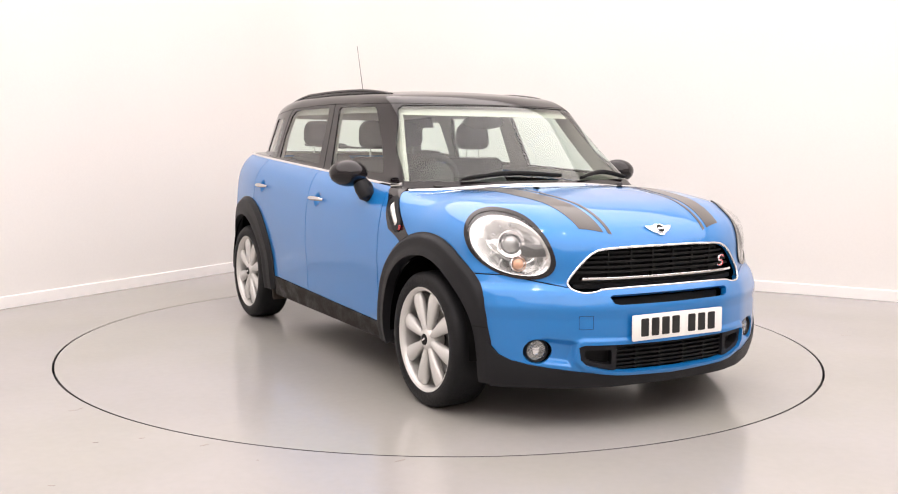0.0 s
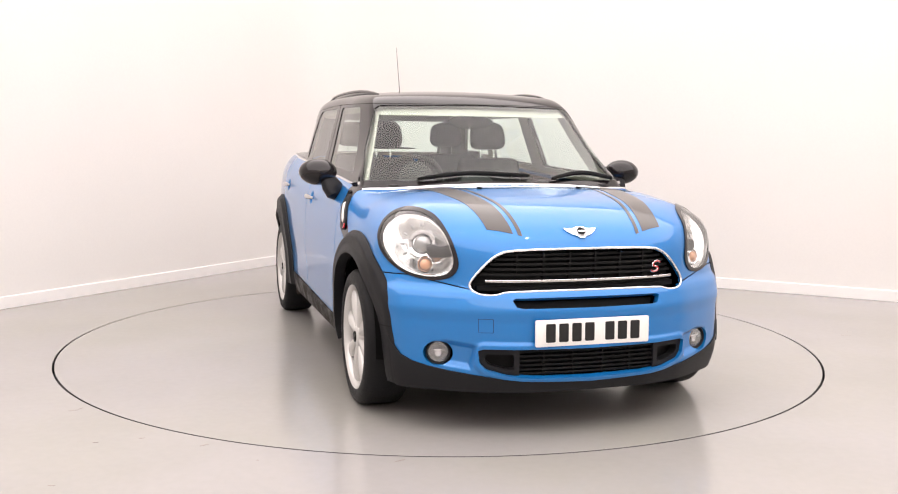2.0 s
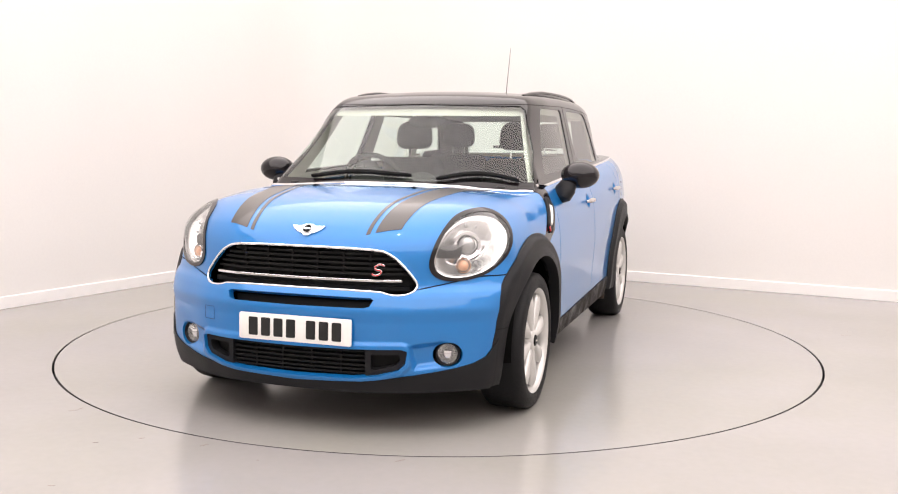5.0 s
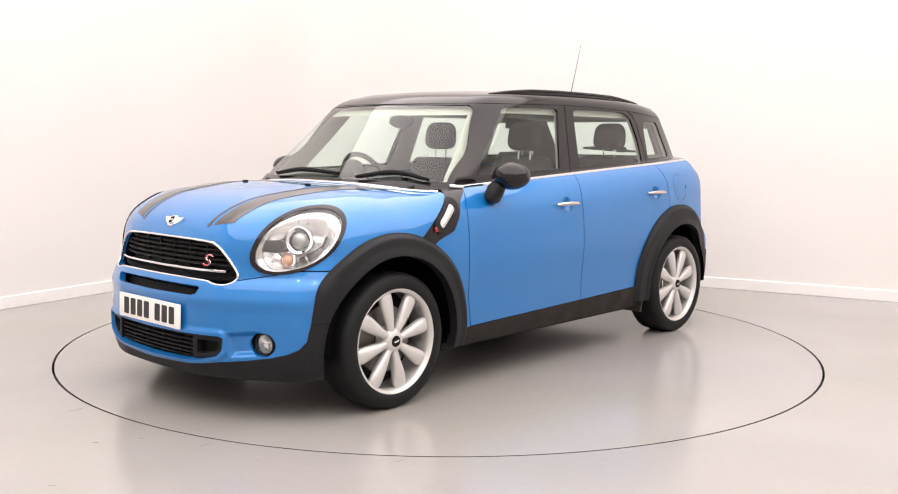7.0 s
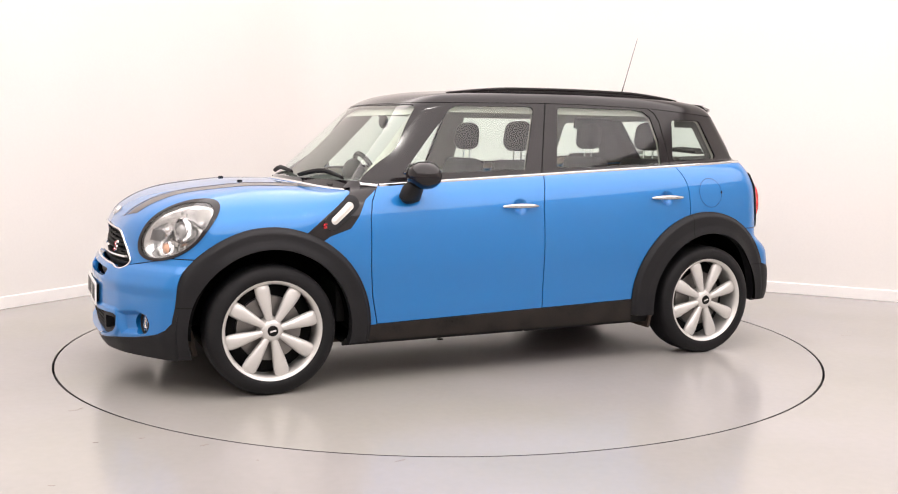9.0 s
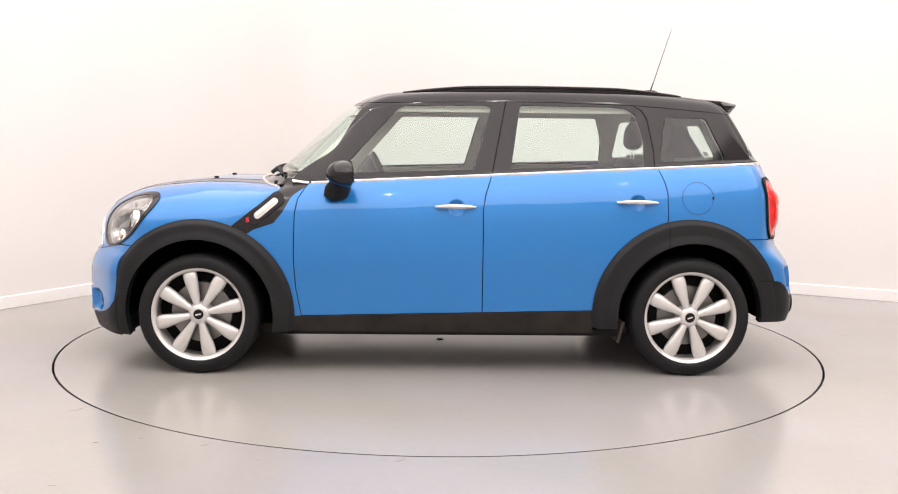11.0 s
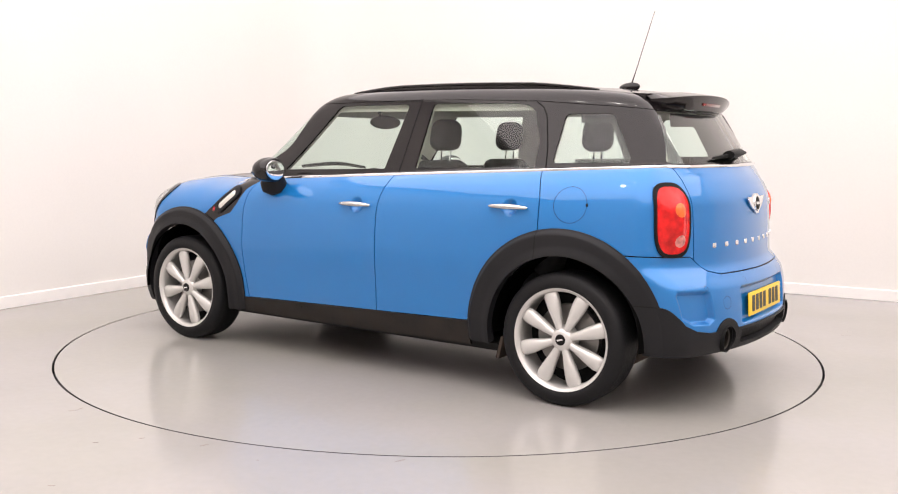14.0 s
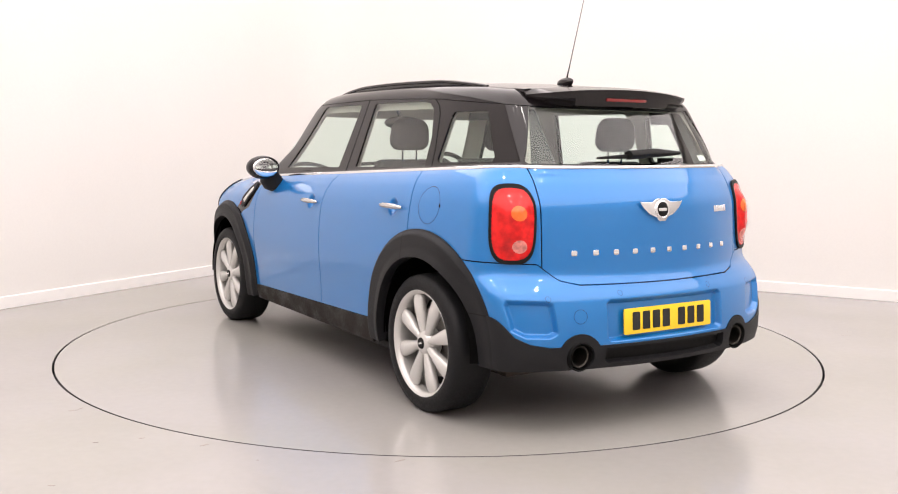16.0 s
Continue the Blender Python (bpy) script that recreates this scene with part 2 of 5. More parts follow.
def skin(x, y, z):
    """Below zero inside the car's closed outer skin, about in metres."""
    y = np.abs(y)
    zz = z - (belt(x) - 1.05) * np.clip((z - 0.4) / 0.6, 0, 1)
    half = soft_interp(zz, [0.16, 0.24, 0.34, 0.46, 0.66, 0.80, 0.90, 0.98, 1.05, 1.12],
                       [0.800, 0.830, 0.846, 0.852, 0.865, 0.858, 0.843, 0.812, 0.752, 0.66])
    half = half - 0.075 * np.maximum(x - 0.95, 0) ** 2 - 0.10 * np.maximum(-x - 1.05, 0) ** 2
    side = y - half
    nose = soft_interp(z, [0.12, 0.20, 0.30, 0.42, 0.52, 0.58, 0.64, 0.70, 0.80, 0.86, 0.92, 1.0],
                       [1.96, 2.005, 2.03, 2.03, 2.025, 2.005, 1.972, 1.962, 1.950, 1.932, 1.88, 1.78])
    curl_low = soft_interp(y, [-0.05, 0.0, 0.26, 0.45, 0.61, 0.75, 0.85], [0.0, 0.0, 0.013, 0.064, 0.152, 0.250, 0.345])
    curl_high = soft_interp(y, [-0.05, 0.0, 0.20, 0.35, 0.50, 0.60, 0.70, 0.80], [0.0, 0.0, 0.008, 0.030, 0.085, 0.150, 0.232, 0.325])
    front = x - (nose - curl_low - (curl_high - curl_low) * step(z, 0.60, 0.74))
    tail = soft_interp(z, [0.15, 0.25, 0.36, 0.48, 0.57, 0.63, 0.68, 0.78, 0.95, 1.05, 1.12, 1.2],
                       [-1.93, -2.00, -2.03, -2.025, -2.01, -1.975, -1.95, -1.945, -1.932, -1.89, -1.835, -1.75])
    back = (tail + (0.26 * y ** 2 + 0.16 * y ** 4) * (0.80 + 0.20 * step(z, 0.60, 0.70))) - x
    hood = soft_interp(x, [0.9, 1.1, 1.25, 1.5, 1.75, 1.9, 2.0], [1.004, 1.013, 1.014, 0.993, 0.948, 0.893, 0.82])
    hood = hood - 0.05 * y ** 2 - 0.05 * y ** 4
    deck = belt(x) + 0.012
    top = z - (deck + (hood - deck) * step(x, 0.72, 1.02))
    kt = 0.035 + 0.13 * step(x, 0.8, 1.2)
    low = smax(smax(side, smax(front, back, 0.05), 0.06), top, kt)
    # the glasshouse
    g_half = 0.727 - (z - 1.05) * 0.285 - 0.22 * np.maximum(-x - 0.95, 0) ** 2 - 0.20 * np.maximum(x, 0) ** 2 * np.clip((z - 1.05) / 0.38, 0, 1)
    g_side = (y - g_half) * 0.96
    g_front = (x - (1.030 - (z - 1.0) * 1.111 - 0.33 * y ** 2)) * 0.67
    g_back = ((-1.838 + (z - 1.112) * 0.665 + 0.25 * y ** 2) - x) * 0.83
    roof = soft_interp(x, [-1.75, -1.5, -1.25, -0.9, -0.5, -0.1, 0.247, 0.387, 0.527, 0.65],
                       [1.455, 1.490, 1.517, 1.534, 1.540, 1.534, 1.516, 1.496, 1.458, 1.41])
    g_top = z - (roof - 0.085 * y ** 2)
    glass_house = smax(smax(g_side, smax(g_front, g_back, 0.02), 0.05), g_top, 0.07)
    glass_house = np.maximum(glass_house, belt(x) - 0.035 - z)
    body = smin(low, glass_house, 0.012)
    return np.maximum(body, 0.185 - z)


SPINE_Z, SPINE_F, SPINE_R = 0.55, 1.25, -1.35


def cast(origin, way):
    """Where rays from inside meet the skin."""
    lo, hi = np.zeros(len(origin)), np.full(len(origin), 1.9)
    for _ in range(34):
        mid = (lo + hi) / 2
        p = origin + way * mid[:, None]
        out = skin(p[:, 0], p[:, 1], p[:, 2]) > 0
        hi, lo = np.where(out, mid, hi), np.where(out, lo, mid)
    return origin + way * ((lo + hi) / 2)[:, None]


def gradient(p):
    e = 0.004
    g = np.stack([skin(p[:, 0] + e, p[:, 1], p[:, 2]) - skin(p[:, 0] - e, p[:, 1], p[:, 2]),
                  skin(p[:, 0], p[:, 1] + e, p[:, 2]) - skin(p[:, 0], p[:, 1] - e, p[:, 2]),
                  skin(p[:, 0], p[:, 1], p[:, 2] + e) - skin(p[:, 0], p[:, 1], p[:, 2] - e)], 1)
    return g / np.maximum(np.linalg.norm(g, axis=1, keepdims=True), 1e-9)


def shell_grid(n_cap=112, n_mid=200, n_turn=360):
    """The whole skin as a grid: along the spine with a rounded cap at each end, and round it."""
    s = [("f", a) for a in np.linspace(0.0004, math.pi / 2, n_cap)] + [("m", x) for x in np.linspace(SPINE_F, SPINE_R, n_mid)[1:-1]] + \
        [("r", a) for a in np.linspace(math.pi / 2, 0.0004, n_cap)]
    turn = np.linspace(0, 2 * math.pi, n_turn, endpoint=False)
    ring = np.stack([np.zeros(n_turn), np.cos(turn), np.sin(turn)], 1)
    org, way = [], []
    for kind, a in s:
        x = SPINE_F if kind == "f" else SPINE_R if kind == "r" else a
        org.append(np.tile([x, 0, SPINE_Z], (n_turn, 1)))
        if kind == "m":
            way.append(ring)
        else:
            sign = 1 if kind == "f" else -1
            way.append(ring * math.sin(a) + np.array([sign * math.cos(a), 0, 0]))
    pts = cast(np.concatenate(org), np.concatenate(way))
    i, j = np.meshgrid(np.arange(len(s) - 1), np.arange(n_turn), indexing="ij")
    k = (j + 1) % n_turn
    quads = np.stack([i * n_turn + j, (i + 1) * n_turn + j, (i + 1) * n_turn + k, i * n_turn + k], -1).reshape(-1, 4)
    return pts, quads


SHELL, QUADS = shell_grid()
SHELL_N = gradient(SHELL)


def polygon_field(points, corner=0.0):
    """Signed distance to a polygon in two coordinates, above zero inside; corner rounds it."""
    pts = np.asarray(points, float)

    def field(u, v):
        p = np.stack([u, v], -1)
        d2, inside = np.full(u.shape, 1e9), np.zeros(u.shape, bool)
        for a, b in zip(pts, np.roll(pts, -1, 0)):
            e, w = b - a, p - a
            t = np.clip((w @ e) / (e @ e), 0, 1)
            d2 = np.minimum(d2, ((w - t[..., None] * e) ** 2).sum(-1))
            cross = (a[1] > v) != (b[1] > v)
            with np.errstate(divide="ignore", invalid="ignore"):
                inside ^= cross & (u < (b[0] - a[0]) * (v - a[1]) / (b[1] - a[1]) + a[0])
        return np.where(inside, 1, -1) * np.sqrt(d2) + corner
    return field


def finer(fields, n):
    """The skin's quads near the fields' zone, each cut into n x n and laid on the skin again."""
    near = np.min(np.stack([np.broadcast_to(fl(SHELL[:, 0], SHELL[:, 1], SHELL[:, 2]), (len(SHELL),))[QUADS].max(1) for fl in fields]), 0) > -0.025
    corners = SHELL[QUADS[near]]
    u, v = np.meshgrid(np.linspace(0, 1, n + 1), np.linspace(0, 1, n + 1), indexing="ij")
    w = np.stack([(1 - u) * (1 - v), u * (1 - v), u * v, (1 - u) * v], -1).reshape(-1, 4)
    p = np.einsum("gk,qkc->qgc", w, corners).reshape(-1, 3)
    _, first, same = np.unique(np.round(p * 20000).astype(np.int64), axis=0, return_index=True, return_inverse=True)
    same = np.asarray(same).reshape(-1)
    p = p[first]
    for _ in range(2):
        g = gradient(p)
        slope = (skin(*(p + g * 0.002).T) - skin(*(p - g * 0.002).T)) / 0.004
        p = p - g * (skin(*p.T) / np.maximum(slope, 0.3))[:, None]
    k = (np.arange(n)[:, None] * (n + 1) + np.arange(n)[None]).reshape(-1)
    cell = np.stack([k, k + n + 1, k + n + 2, k + 1], -1)
    quads = (np.arange(near.sum())[:, None, None] * (n + 1) ** 2 + cell[None]).reshape(-1, 4)
    return p, same[quads]


def clip_patch(fields, fine=1):
    """The part of the skin where every field is above zero, its border cut exactly. Returns points and faces."""
    base, quads = (SHELL, QUADS) if fine == 1 else finer(fields, fine)
    vals = [np.broadcast_to(fl(base[:, 0], base[:, 1], base[:, 2]), (len(base),)) for fl in fields]
    low = np.min(np.stack([v[quads].max(1) for v in vals]), 0)
    quads = quads[low > 0]
    high = np.min(np.stack([v[quads].min(1) for v in vals]), 0)
    faces = [tuple(q) for q in quads[high > 0]]
    verts, cut = [], {}
    extra = []

    def value(i, n):
        return vals[n][i] if i < len(base) else extra[i - len(base)][n]

    def between(a, b, n):
        key = (min(a, b), max(a, b), n)
        if key not in cut:
            va, vb = value(a, n), value(b, n)
            t = va / (va - vb)
            pa = base[a] if a < len(base) else verts[a - len(base)]
            pb = base[b] if b < len(base) else verts[b - len(base)]
            verts.append(pa + (pb - pa) * t)
            extra.append([value(a, m) + (value(b, m) - value(a, m)) * t if m != n else 0.0 for m in range(len(vals))])
            cut[key] = len(base) + len(verts) - 1
        return cut[key]

    for q in quads[high <= 0]:
        poly = [int(i) for i in q]
        for n in range(len(vals)):
            if not poly:
                break
            if all(value(i, n) >= 0 for i in poly):
                continue
            res = []
            for a, b in zip(poly, poly[1:] + poly[:1]):
                va, vb = value(a, n), value(b, n)
                if va >= 0:
                    res.append(a)
                if (va > 0 > vb) or (va < 0 < vb):
                    res.append(between(a, b, n))
            poly = [i for k, i in enumerate(res) if i != res[k - 1]]
        if len(poly) > 2:
            faces.append(tuple(poly))
    allp = np.concatenate([base, np.array(verts).reshape(-1, 3)])
    used = np.unique(np.concatenate([np.asarray(fc) for fc in faces])) if faces else np.array([], int)
    remap = np.full(len(allp), -1)
    remap[used] = np.arange(len(used))
    return allp[used], [tuple(int(remap[i]) for i in fc) for fc in faces]


def tidy(p, faces):
    """The faces without repeated corners, slivers and doubles."""
    seen, kept = set(), []
    for fc in faces:
        fc = tuple(i for k, i in enumerate(fc) if i != fc[k - 1])
        key = tuple(sorted(fc))
        if len(fc) < 3 or len(set(fc)) < len(fc) or key in seen:
            continue
        a = p[fc[0]]
        area = sum(np.cross(p[fc[k]] - a, p[fc[k + 1]] - a) for k in range(1, len(fc) - 1))
        if np.abs(area).sum() < 1e-10:
            continue
        seen.add(key)
        kept.append(fc)
    return kept


def skin_part(name, fields, mat, parent, label="", offset=0.0, edge=0.012, bulge=None, fine=1):
    """A panel cut from the skin: set out by offset (metres, or a function of x, y, z), its border turned inwards by edge."""
    p, faces = clip_patch(fields, fine)
    if not faces:
        return None
    faces = tidy(p, faces)
    n = gradient(p)
    off = offset(p[:, 0], p[:, 1], p[:, 2]) if callable(offset) else np.full(len(p), offset)
    q = p + n * off[:, None]
    if callable(offset):
        # normals that follow the raised form
        e = 0.004
        g = np.stack([(offset(p[:, 0] + e * d[0], p[:, 1] + e * d[1], p[:, 2] + e * d[2]) - offset(p[:, 0] - e * d[0], p[:, 1] - e * d[1], p[:, 2] - e * d[2])) / (2 * e)
                      for d in np.eye(3)], 1)
        g = g - n * (g * n).sum(1, keepdims=True)
        n2 = n - g
        n2 /= np.linalg.norm(n2, axis=1, keepdims=True)
    else:
        n2 = n
    verts = [q]
    loops = [n2[i] for fc in faces for i in fc]
    if edge:
        count = {}
        for fc in faces:
            for a, b in zip(fc, fc[1:] + fc[:1]):
                if (b, a) in count:
                    del count[(b, a)]
                else:
                    count[(a, b)] = 1
        rim = sorted({i for ab in count for i in ab})
        at = {i: k for k, i in enumerate(rim)}
        base = len(p)
        verts.append(q[rim])
        verts.append(q[rim] - n[rim] * edge)
        deep = base + len(rim)
        side = np.zeros((len(rim), 3))
        for a, b in count:
            sd = np.cross(q[b] - q[a], n[a])
            side[at[a]] += sd
            side[at[b]] += sd
        side /= np.maximum(np.linalg.norm(side, axis=1, keepdims=True), 1e-9)
        for a, b in count:
            faces.append((base + at[b], base + at[a], deep + at[a], deep + at[b]))
            loops += [side[at[b]], side[at[a]], side[at[a]], side[at[b]]]
    ob = mesh_object(name, np.concatenate(verts), faces, mat, parent)
    attr = ob.data.attributes.new("custom_normal", "FLOAT_VECTOR", "CORNER")
    attr.data.foreach_set("vector", np.asarray(loops, dtype=np.float32).reshape(-1))
    ob.data.update()
    return tagged(ob, label) if label else ob


def left(x, y, z):
    return y


def right(x, y, z):
    return -y


def side_poly(points, corner=0.0):
    fl = polygon_field(points, corner)
    return lambda x, y, z: fl(x, z)


def end_poly(points, corner=0.0):
    fl = polygon_field(points, corner)
    return lambda x, y, z: fl(np.abs(y), z)


def outside(fl, gap=0.0):
    return lambda x, y, z: -fl(x, y, z) - gap


def both(*fls):
    return lambda x, y, z: np.min(np.stack([fl(x, y, z) + 0 * x for fl in fls]), 0)


def either(*fls):
    return lambda x, y, z: np.max(np.stack([fl(x, y, z) + 0 * x for fl in fls]), 0)


def wheel_field(cx, cz, r):
    return lambda x, y, z: r - np.sqrt((x - cx) ** 2 + (z - cz) ** 2)


ARCH_R_OUT = wheel_field(-1.300, 0.330, 0.508)


def ARCH_F_OUT(x, y, z):
    """Inside the front flare's outer edge, which draws in towards the foot of the bumper."""
    return wheel_field(1.283, 0.312, 0.503)(x, y, z) - 0.040 * step(-z, -0.62, -0.42) * step(x, 1.40, 1.55)


ARCH_F_IN, ARCH_R_IN = wheel_field(AXLE_F, 0.318, 0.392), wheel_field(AXLE_R, 0.325, 0.388)
GAP = 0.0026

car = new("car")
tagged(car, "bright blue five-door hatchback car with black roof and bonnet stripes", "car")

# lines of the body, in (x, z) or (|y|, z)
DOOR_A = [(0.700, 1.10), (0.715, 1.005), (0.762, 0.93), (0.778, 0.85), (0.782, 0.60), (0.772, 0.46), (0.742, 0.30)]
DOOR_B = [(-0.262, 1.10), (-0.256, 1.055), (-0.222, 0.96), (-0.209, 0.88), (-0.209, 0.30)]
DOOR_C = [(-1.135, 1.20), (-1.140, 1.10), (-1.165, 1.03), (-1.178, 0.97), (-1.182, 0.66), (-1.182, 0.30)]


def under_belt(x, y, z):
    return belt(x) - z


def above_belt(x, y, z):
    return z - belt(x)


def above_sill(x, y, z):
    return z - (0.331 - 0.0245 * x)


def bumper_line(x, y, z):
    """Above zero over the line between bonnet and front bumper."""
    return z - (0.669 - 0.22 * np.clip(0.72 - np.abs(y), 0, 0.22))


def rear_line(x, y, z):
    """Above zero over the rear bumper's upper edge."""
    a = np.abs(y)
    return z - np.interp(a, [0.0, 0.44, 0.52, 0.60, 0.9], [0.632, 0.636, 0.655, 0.722, 0.735])


def cowl(x, y, z):
    """Above zero ahead of the windscreen's foot."""
    return x - (1.045 - 0.33 * y ** 2)


SCUTTLE = side_poly([(1.17, 0.73), (1.0, 0.868), (0.86, 0.974), (0.828, 1.03), (0.70, 1.03), (0.715, 0.995), (0.795, 0.940), (0.838, 0.86), (0.885, 0.80), (0.99, 0.765), (1.10, 0.70)])


def ahead_of_scuttle(x, y, z):
    return x - np.interp(z, [0.70, 0.735, 0.865, 0.972, 1.03], [1.20, 1.162, 1.0, 0.862, 0.828])


def behind_scuttle(x, y, z):
    return np.interp(z, [0.70, 0.765, 0.80, 0.86, 0.94, 0.995, 1.03], [1.09, 0.99, 0.885, 0.838, 0.795, 0.715, 0.70]) - x


def headlamp_field(x, y, z):
    """About the distance inside the headlamp's slanting oval outline."""
    u = (x - 1.690) * -0.775 + (np.abs(y) - 0.665) * 0.63
    v = z - 0.797 - 0.10 * u
    u = u - 0.50 * v + 0.002
    r = (np.abs(u / 0.188) ** 2.25 + np.abs(v / 0.134) ** 2.25) ** (1 / 2.25)
    return np.where(x > 1.3, (1 - r) * 0.145, -0.2)


LAMP_ZONE = headlamp_field
GRILLE = end_poly([(0.0, 0.792), (0.33, 0.785), (0.40, 0.755), (0.455, 0.70), (0.502, 0.640), (0.490, 0.612), (0.455, 0.597), (0.40, 0.597), (0.345, 0.614), (0.0, 0.614), (-0.1, 0.7)])
GRILLE_ZONE = both(GRILLE, lambda x, y, z: x - 1.3)


def tail_field(x, y, z):
    """About the distance inside the tail lamp's upright rounded outline."""
    u, v = np.abs(y) - 0.688 + 0.045 * (z - 0.89), z - 0.890
    r = (np.abs(u / 0.083) ** 3.2 + np.abs(v / 0.161) ** 3.2) ** (1 / 3.2)
    return np.minimum((1 - r) * 0.083, 0.070)


TAIL_LAMP = tail_field
TAIL_ZONE = both(TAIL_LAMP, lambda x, y, z: -1.3 - x)


def cup(cx, cz, r):
    return lambda x, y, z: r - np.sqrt(((x - cx) / 1.05) ** 2 + (z - cz) ** 2)


HANDLE_F, HANDLE_R = (0.041, -0.168, 0.890), (-0.909, -1.122, 0.922)
CUP_F, CUP_R = (cup(0.5 * (h[0] + h[1]) - 0.004, h[2], 0.045) for h in (HANDLE_F, HANDLE_R))
SIDES = (("left", left), ("right", right))
# bonnet: a clamshell that reaches down to the arches
bonnet = skin_part("bonnet", [lambda x, y, z: bumper_line(x, y, z) - GAP, lambda x, y, z: cowl(x, y, z) - GAP, outside(ARCH_F_OUT),
                              lambda x, y, z: ahead_of_scuttle(x, y, z) - GAP, outside(LAMP_ZONE), outside(GRILLE_ZONE)], BLUE, car, "bright blue metallic bonnet reaching down to the wheel arches")
for s_name, s_field in SIDES:
    skin_part("front_wing", [s_field, behind_scuttle, lambda x, y, z: x - np.interp(z, [t[1] for t in DOOR_A[::-1]], [t[0] for t in DOOR_A[::-1]]) - GAP,
                             outside(ARCH_F_OUT), lambda x, y, z: 1.02 - x, lambda x, y, z: z - 0.30, lambda x, y, z: 1.003 - z], BLUE, car)
    scuttle = skin_part("side_scuttle", [s_field, SCUTTLE, outside(ARCH_F_OUT), under_belt], BLACK, car, "gloss black side scuttle behind the front arch", fine=2)
    seam_a = lambda x, y, z: np.interp(z, [t[1] for t in DOOR_A[::-1]], [t[0] for t in DOOR_A[::-1]]) - x - GAP
    seam_b = lambda x, y, z: np.interp(z, [t[1] for t in DOOR_B[::-1]], [t[0] for t in DOOR_B[::-1]]) - x
    seam_c = lambda x, y, z: np.interp(z, [t[1] for t in DOOR_C[::-1]], [t[0] for t in DOOR_C[::-1]]) - x
    front_door = skin_part("front_door", [s_field, seam_a, lambda x, y, z: -seam_b(x, y, z) - GAP, above_sill, under_belt, outside(CUP_F)], BLUE, car)
    rear_door = skin_part("rear_door", [s_field, lambda x, y, z: seam_b(x, y, z) - GAP, lambda x, y, z: -seam_c(x, y, z) - GAP, above_sill, under_belt, outside(ARCH_R_OUT), outside(CUP_R)], BLUE, car)
    quarter = skin_part("rear_quarter", [s_field, lambda x, y, z: seam_c(x, y, z) - GAP, under_belt, outside(ARCH_R_OUT), lambda x, y, z: rear_line(x, y, z) - GAP,
                                         outside(TAIL_ZONE), lambda x, y, z: np.abs(y) - 0.582 - GAP, lambda x, y, z: z - 0.5], BLUE, car)
    skin_part("sill", [s_field, lambda x, y, z: -above_sill(x, y, z) - GAP, lambda x, y, z: z - 0.226, outside(ARCH_F_OUT), outside(ARCH_R_OUT), lambda x, y, z: 0.9 - x, lambda x, y, z: x + 1.1],
              DUSTY, car, "dusty black plastic sill cladding", 0.006)
    # the flare stands out over the wheel and runs flush into the bumper
    flare = lambda fl_in, fl_out: (lambda x, y, z: (0.008 + 0.022 * step(fl_out(x, y, z), 0.0, 0.03) + 0.008 * step(-fl_in(x, y, z), 0.05, 0.0)) * (1 - 0.75 * step(np.abs(x), 1.46, 1.72)))
    skin_part("front_arch", [s_field, ARCH_F_OUT, outside(ARCH_F_IN), lambda x, y, z: z - np.where(x > AXLE_F, 0.196, 0.235), lambda x, y, z: np.abs(y) - 0.45], PLASTIC, car, "black plastic front wheel arch flare",
              flare(ARCH_F_IN, ARCH_F_OUT), 0.05, fine=2)
    skin_part("rear_arch", [s_field, ARCH_R_OUT, outside(ARCH_R_IN), lambda x, y, z: z - np.where(x < AXLE_R, 0.30, 0.26), lambda x, y, z: np.abs(y) - 0.45], PLASTIC, car, "black plastic rear wheel arch flare",
              flare(ARCH_R_IN, ARCH_R_OUT), 0.05, fine=2)
    proud = lambda fl: (lambda x, y, z: fl(x, y, z) + 0.0008)
    skin_part("arch_seam", [s_field, ARCH_R_OUT, outside(ARCH_R_IN), lambda x, y, z: 0.0028 - np.abs(x + 1.182), lambda x, y, z: z - 0.5], DARK, car, "thin seam where the rear door cuts the arch flare",
              proud(flare(ARCH_R_IN, ARCH_R_OUT)), 0, fine=3)
    skin_part("arch_seam", [s_field, ARCH_F_OUT, outside(ARCH_F_IN), lambda x, y, z: 0.0026 - np.abs(z - 0.445), lambda x, y, z: x - 1.3], DARK, car, "thin seam between arch flare and bumper skirt",
              proud(flare(ARCH_F_IN, ARCH_F_OUT)), 0, fine=3)
    skin_part("arch_seam", [s_field, ARCH_R_OUT, outside(ARCH_R_IN), lambda x, y, z: 0.0026 - np.abs(z - 0.510), lambda x, y, z: -1.3 - x], DARK, car, "thin seam between arch flare and rear bumper",
              proud(flare(ARCH_R_IN, ARCH_R_OUT)), 0, fine=3)
AHEAD = lambda x, y, z: x - 1.45
UPPER_SLOT = both(end_poly([(-0.1, 0.588), (0.325, 0.586), (0.338, 0.578), (0.325, 0.552), (0.30, 0.546), (-0.1, 0.544)]), AHEAD)
LOWER_GRILLE = both(end_poly([(-0.1, 0.376), (0.455, 0.380), (0.478, 0.372), (0.470, 0.318), (0.445, 0.292), (0.36, 0.268), (0.25, 0.256), (-0.1, 0.250)]), AHEAD)
FOG_Y, FOG_Z = 0.628, 0.350
